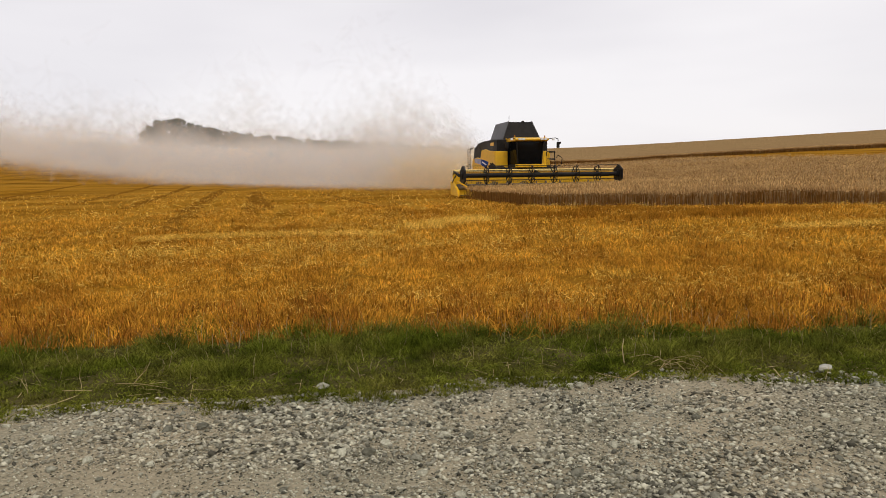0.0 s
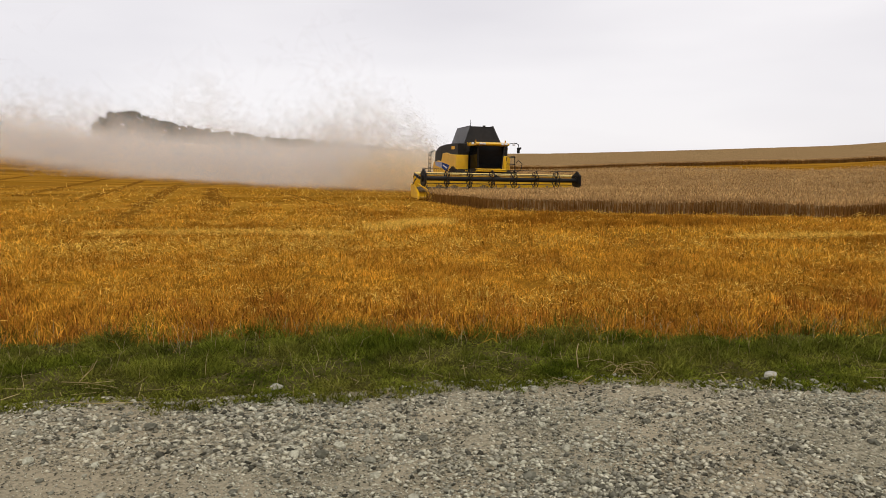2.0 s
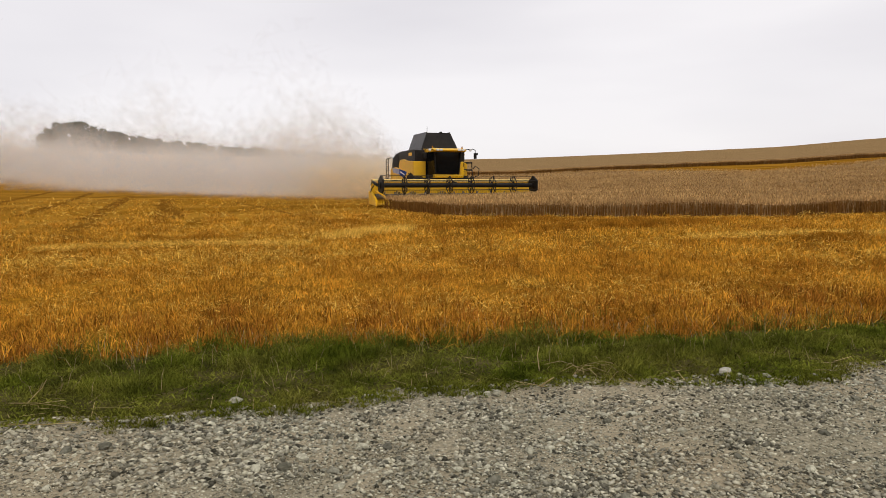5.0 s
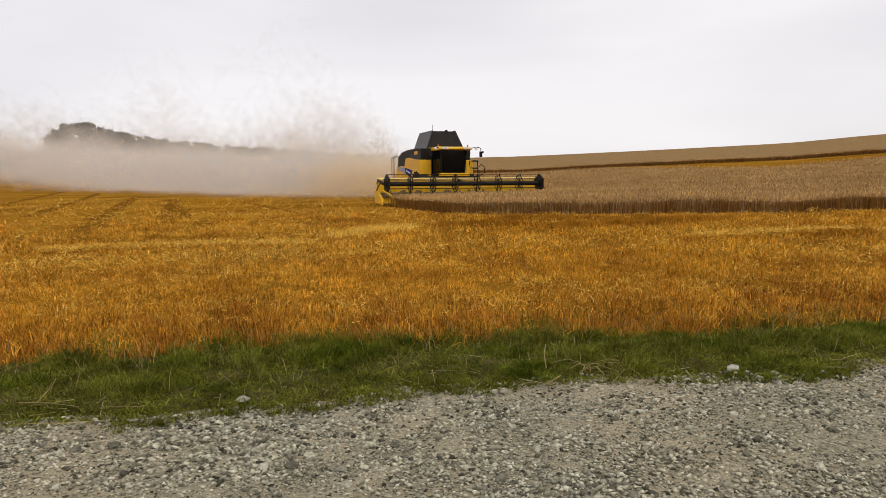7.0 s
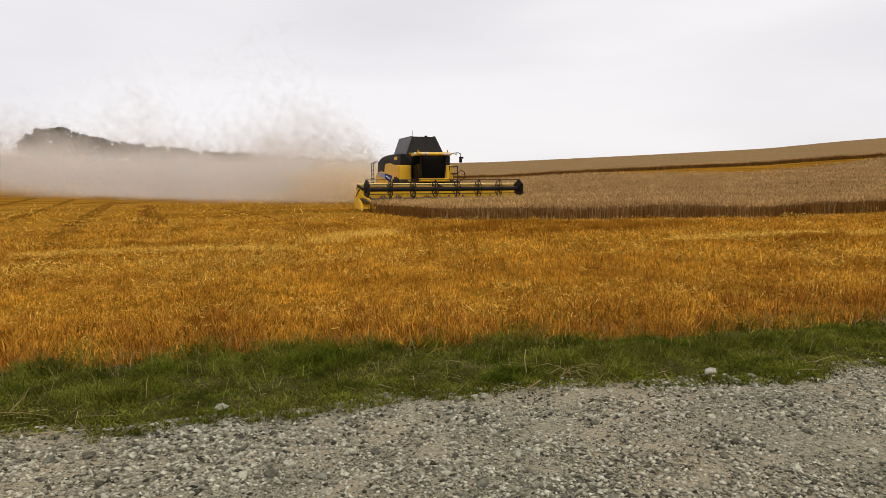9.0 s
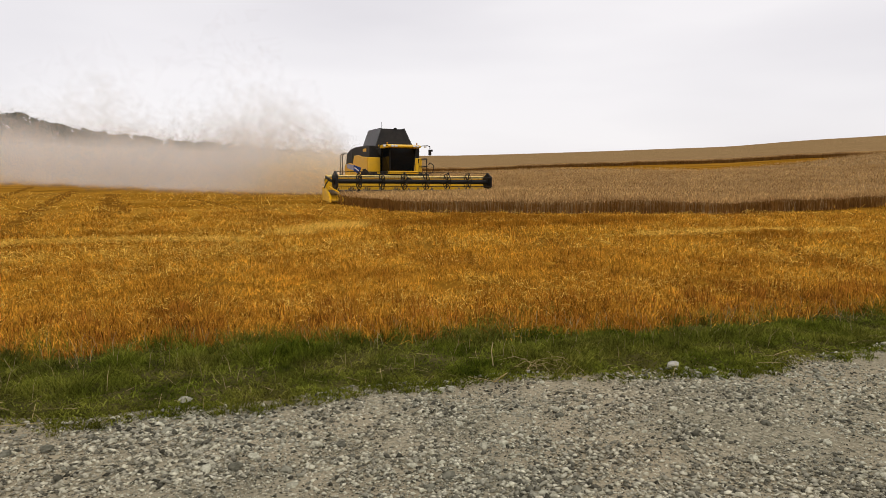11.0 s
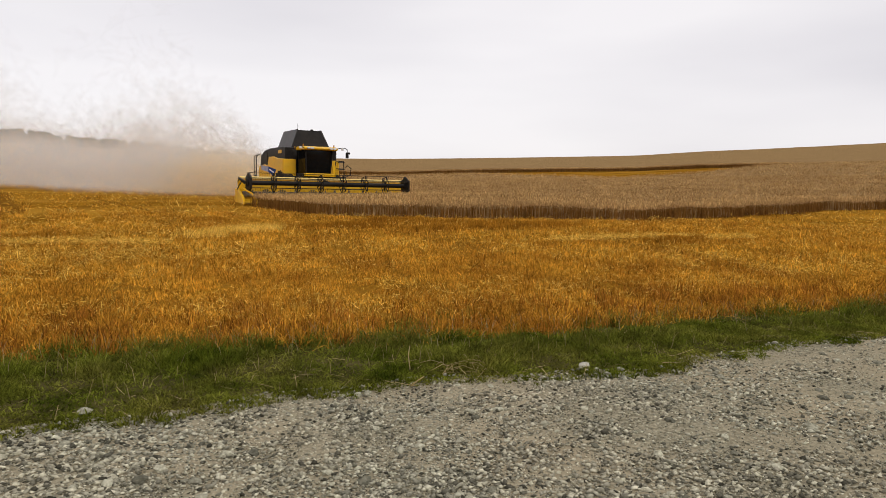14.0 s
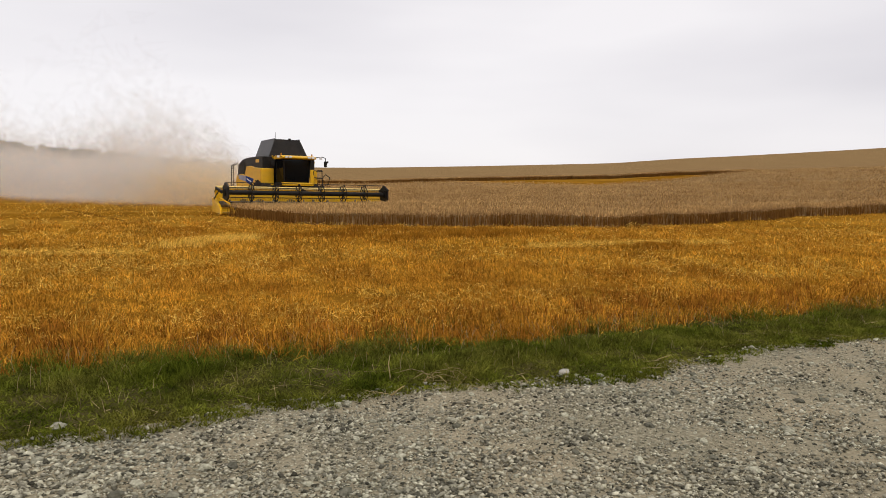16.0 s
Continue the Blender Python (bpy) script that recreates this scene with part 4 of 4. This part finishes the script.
def build_combine():
    machine = new("combine_harvester")
    tagged(machine, "yellow and black combine harvester with wide reel header in wheat", "combine harvester")
    machine.matrix_basis = pose(TIP[0], TIP[1], float(land(5.0, 40.0)) - 0.02, 0, 0.6, TURN)
    cx = HEADER / 2 - 0.1
    build_header(machine)
    build_cab(machine, cx)
    build_body(machine, cx)
    # the upper works stand a little lower than drawn above
    for ob in machine.children_recursive:
        if not ob.name.startswith(("header", "wheel")) and ob.parent.name != "header":
            for v in ob.data.vertices:
                if v.co.z > 1.65:
                    v.co.z = 1.65 + (v.co.z - 1.65) * 0.86
                if "body" in (ob.name, ob.parent.name):
                    v.co.y -= 0.65
                elif ob.name == "cab" or ob.parent.name == "cab" or ob.name.startswith("mirror_arm") or ob.parent.name.startswith("mirror_arm"):
                    v.co.x = cx + (v.co.x - cx) * 0.90
    for s in (-1, 1):
        add_wheel(machine, cx + s * 1.45, 3.55, 0.95, 0.72, s)
        add_wheel(machine, cx + s * 1.35, 7.45, 0.65, 0.5, s)


build_combine()

# ---- trees along the skyline ----
M_LEAF = noise_material("dark_summer_leaves", (0.022, 0.032, 0.012), (0.060, 0.075, 0.026), 0.6, bump=0, island=0.5, rough=0.7, translucent=0.15)
M_BARK = noise_material("grey_brown_bark", (0.06, 0.045, 0.03), (0.15, 0.12, 0.085), 6, bump=0.6)


def build_tree(seed, spread, label):
    """A tree ten metres high: tapered trunk with limbs, and a crown of many small leaves in uneven clumps."""
    r = np.random.default_rng(seed)
    root = new("tree")
    tagged(root, label, "tree", group="trees on the skyline")
    bm = bmesh.new()
    add_rod(bm, (0, 0, -0.6), (0.1, 0, 2.2), 0.34, 8, 0.25)
    add_rod(bm, (0.1, 0, 2.2), (0.0, 0.1, 6.5), 0.25, 8, 0.10)
    centres = []
    for k in range(40):
        a, u = r.uniform(0, 2 * np.pi), r.uniform(0, 1)
        z = 0.9 + 7.6 * u
        rad = spread * (0.35 + 0.65 * math.sin(math.pi * min(1, 0.38 + 0.6 * u))) * r.uniform(0.35, 1.0)
        c = (rad * math.cos(a), rad * math.sin(a), z)
        centres.append((c, r.uniform(0.75, 1.5)))
        if k % 2 == 0:
            add_rod(bm, (0.05, 0.05, max(0.5, z - 1.6)), c, 0.10, 5, 0.03)
    centres.append(((0, 0, 8.7), 1.1))
    part("trunk", bm, M_BARK, root)
    vs, ts = [], []
    for c, size in centres:
        n = int(62 * size)
        p = r.normal(0, 1, (n, 3))
        p /= np.linalg.norm(p, axis=1)[:, None]
        p = p * (size * r.uniform(0.55, 1.08, (n, 1))) * np.array([1.15, 1.15, 0.8]) + np.array(c)
        a, b = r.normal(0, 1, (n, 3)), r.normal(0, 1, (n, 3))
        a *= (0.34 * r.uniform(0.6, 1.3, (n, 1))) / np.linalg.norm(a, axis=1)[:, None]
        b *= (0.30 * r.uniform(0.6, 1.3, (n, 1))) / np.linalg.norm(b, axis=1)[:, None]
        base = sum(len(q) for q in vs)
        vs.append(np.stack([p - a, p - b, p + a, p + b], 1).reshape(-1, 3))
        ts.append((np.array([[0, 1, 2], [0, 2, 3]])[None] + 4 * np.arange(n)[:, None, None]).reshape(-1, 3) + base)
    me = bpy.data.meshes.new("crown")
    me.from_pydata(np.concatenate(vs).tolist(), [], np.concatenate(ts).tolist())
    me.materials.append(M_LEAF)
    crown = new("crown", me)
    crown.parent = root
    return root


def build_trees():
    kinds = [build_tree(3, 3.4, "broad dark green tree in a hedgerow on the skyline"), build_tree(8, 2.7, "dark green tree with a ragged crown on the skyline"),
             build_tree(15, 4.0, "wide dark green bushy tree on the skyline"), build_tree(23, 3.1, "dark green hazy tree on the skyline")]
    r = random.Random(4)
    az_top, el_top = [-24, -23.3, -22.4, -20.5, -18.6, -17.6, -15.5, -11, -5.6, -2, 3.7, 8.4], [2.9, 3.7, 4.65, 4.6, 3.95, 3.75, 3.45, 2.95, 2.65, 2.35, 1.92, 1.66]
    places = [-22.9, -22.3, -21.5, -20.8, -20.1, -19.4, -18.7] + [-18 + 0.5 * k for k in range(53)]
    for i, a0 in enumerate(places):
        a = a0 + r.uniform(-0.12, 0.12)
        d = 285 + r.uniform(-8, 8) if a < -18.2 else float(np.interp(a, [-18, -10, 8], [310, 400, 430])) + r.uniform(-12, 12)
        x, y = d * math.sin(radians(a)), d * math.cos(radians(a))
        z = float(land(x, y))
        top = 1.6 + d * math.tan(radians(float(np.interp(a, az_top, el_top)) - r.uniform(0, 0.22) * (1 if i % 3 else 0.2)))
        k = max(0.3, (top - z) / 9.7)
        m = pose(x, y, z, 0, 0, r.uniform(0, 360)) @ Matrix.Diagonal((max(k, 0.75) * 1.05, max(k, 0.75) * 1.05, k, 1))
        kind = kinds[i % 4]
        if i < 4:
            kind.matrix_basis = m
        else:
            ob = copy_thing(kind, Matrix.Identity(4))
            ob.matrix_basis = m


build_trees()


# ---- dust blown from the machine ----
M_DUST = noise_material("pale_chaff_dust", (0.985, 0.955, 0.88), (0.995, 0.975, 0.92), 0.15, bump=0, rough=1.0, translucent=0.5, cover=0.075)
M_HAZE = noise_material("thin_dust_haze", (0.87, 0.80, 0.715), (0.91, 0.85, 0.77), 0.15, bump=0, rough=1.0, translucent=0.5, cover=0.016)
M_DUST_BROWN = noise_material("brown_chaff_dust", (0.88, 0.68, 0.38), (0.95, 0.80, 0.53), 0.3, bump=0, rough=1.0, translucent=0.5, cover=0.075)


def dust_cloud(name, n, s0, s1, power, thick, tall, size, material, label, thin, fade=0.55):
    """Airborne grains along the drift of the wind, clumped into billows."""
    r = np.random.default_rng(int(n))
    line_s = np.array([0, 0.14, 0.32, 0.58, 0.8, 1.0])
    line_x, line_y = np.array([3.6, -3, -14, -42, -88, -150]), np.array([46, 60, 82, 112, 148, 190])
    s = s0 + (s1 - s0) * r.random(n) ** power
    width = 2.2 + thick * s
    x = np.interp(s, line_s, line_x) + r.normal(0, 1, n) * width
    y = np.interp(s, line_s, line_y) + np.abs(r.normal(0, 1, n)) * width * 1.2
    hs = 2.2 + tall * np.sqrt(s)
    z = hs * np.abs(r.normal(0, 1, n)) ** 1.15 * 0.8
    billow = np.array([noise.noise((a * 0.09, b * 0.05, c * 0.16)) + 0.2 * noise.noise((a * 0.25, b * 0.12, c * 0.4 + 9)) for a, b, c in zip(x, y, z)])
    high = np.clip((z - 0.55 * hs) / hs, 0, 1.4)
    keep = billow + r.normal(0, 0.3, n) > thin + fade * high - 0.4 * np.clip(1.2 - z, 0, 1)
    keep &= np.degrees(np.arctan2(x, y)) < 4.0 - 0.5 * z
    x, y, z = x[keep], y[keep], z[keep]
    n = len(x)
    p = np.stack([x, y, land(x, y) + z + 0.05], 1)
    q = r.normal(0, 1, (n, 3, 3))
    q /= np.linalg.norm(q, axis=2)[:, :, None]
    v = p[:, None, :] + q * (size * (1 + 1.6 * s[keep]) * r.uniform(0.6, 1.4, n))[:, None, None]
    loose(name, v.reshape(-1, 3), np.arange(3 * n).reshape(-1, 3), material, label, "dust")


dust_cloud("dust_cloud", 260000, 0.02, 1.0, 0.9, 16, 5.6, 0.26, M_DUST, "pale beige cloud of harvest dust drifting over the field", -0.34, 1.4)
dust_cloud("dust_haze", 56000, 0.03, 1.0, 0.85, 17, 6.6, 1.5, M_HAZE, "thin high haze of pale harvest dust over the field", -0.3, 0.6)
dust_cloud("dust_plume", 100000, 0.0, 0.12, 1.0, 6, 4.0, 0.2, M_DUST_BROWN, "brown chaff dust rising behind the machine", -0.2, 2.0)
dust_cloud("dust_column", 5000, 0.05, 0.24, 1.0, 10, 11.0, 1.0, M_HAZE, "faint brownish column of dust above the plume", -0.15, 0.5)

# ---- small things along the verge ----
field_stone(2.86, 5.02, 0.046, 20, M_CHALK, "lone pale chalky stone at the edge of the grass")


def stalk(name, lines, radius, label, category):
    """A dry stalk: thin rods that taper along each of its lines."""
    bm = bmesh.new()
    for pts in lines:
        k = len(pts)
        for i, (p, q) in enumerate(zip(pts, pts[1:])):
            add_rod(bm, p, q, radius * (1 - 0.5 * i / k), 6, radius * (1 - 0.5 * (i + 1) / k))
    me = bpy.data.meshes.new(name)
    bm.to_mesh(me)
    bm.free()
    me.materials.append(M_DRY_GRASS)
    return tagged(new(name, me), label, category)


stalk("dead_twig", [[(-2.38, 4.99, 0.05), (-2.33, 5.01, 0.11), (-2.28, 5.03, 0.16), (-2.25, 5.04, 0.22)], [(-2.30, 5.02, 0.14), (-2.27, 5.02, 0.20)]], 0.004, "pale forked dead twig standing in the verge grass", "twig")
stalk("dry_stem", [[(-2.53, 5.04, 0.055), (-2.30, 4.97, 0.07), (-2.04, 4.88, 0.055)]], 0.0035, "long bleached stem lying on the verge", "dry stem")
stalk("dry_stem", [[(-2.35, 4.62, 0.045), (-2.05, 4.56, 0.05), (-1.75, 4.60, 0.045)]], 0.0035, "long bleached stem lying at the gravel edge", "dry stem")
stalk("dry_stem", [[(1.30, 4.86, 0.055), (1.38, 4.94, 0.07), (1.44, 5.00, 0.075)]], 0.006, "short pale stem lying at the grass edge", "dry stem")
stalk("dry_stem", [[(1.41, 5.30, 0.05), (1.40, 5.33, 0.17), (1.42, 5.35, 0.24)]], 0.005, "upright bleached grass stem in the verge", "dry stem")
for k in range(16):
    a = random.Random(k).uniform(0, 6.28)
    x, y, n = 1.84 + 0.20 * math.cos(a * 3 + k), 5.24 + 0.12 * math.sin(a * 5 + k), 0.12 + 0.012 * k
    stalk("dry_stem", [[(x, y, 0.06), (x + n * 0.5 * math.cos(a), y + n * 0.5 * math.sin(a), 0.10), (x + n * math.cos(a), y + n * math.sin(a), 0.07)]], 0.0026, "bleached stem in a loose heap on the verge", "dry stem")
for x, y, size in ((-0.92, 4.86, 0.038), (0.96, 4.78, 0.028), (2.94, 4.78, 0.026), (3.13, 4.90, 0.024), (-1.54, 4.12, 0.03), (-0.45, 3.66, 0.032)):
    field_stone(x, y, size, 30 + 40 * x, M_STONE_PIECE, "larger grey stone lying on the edge of the track")
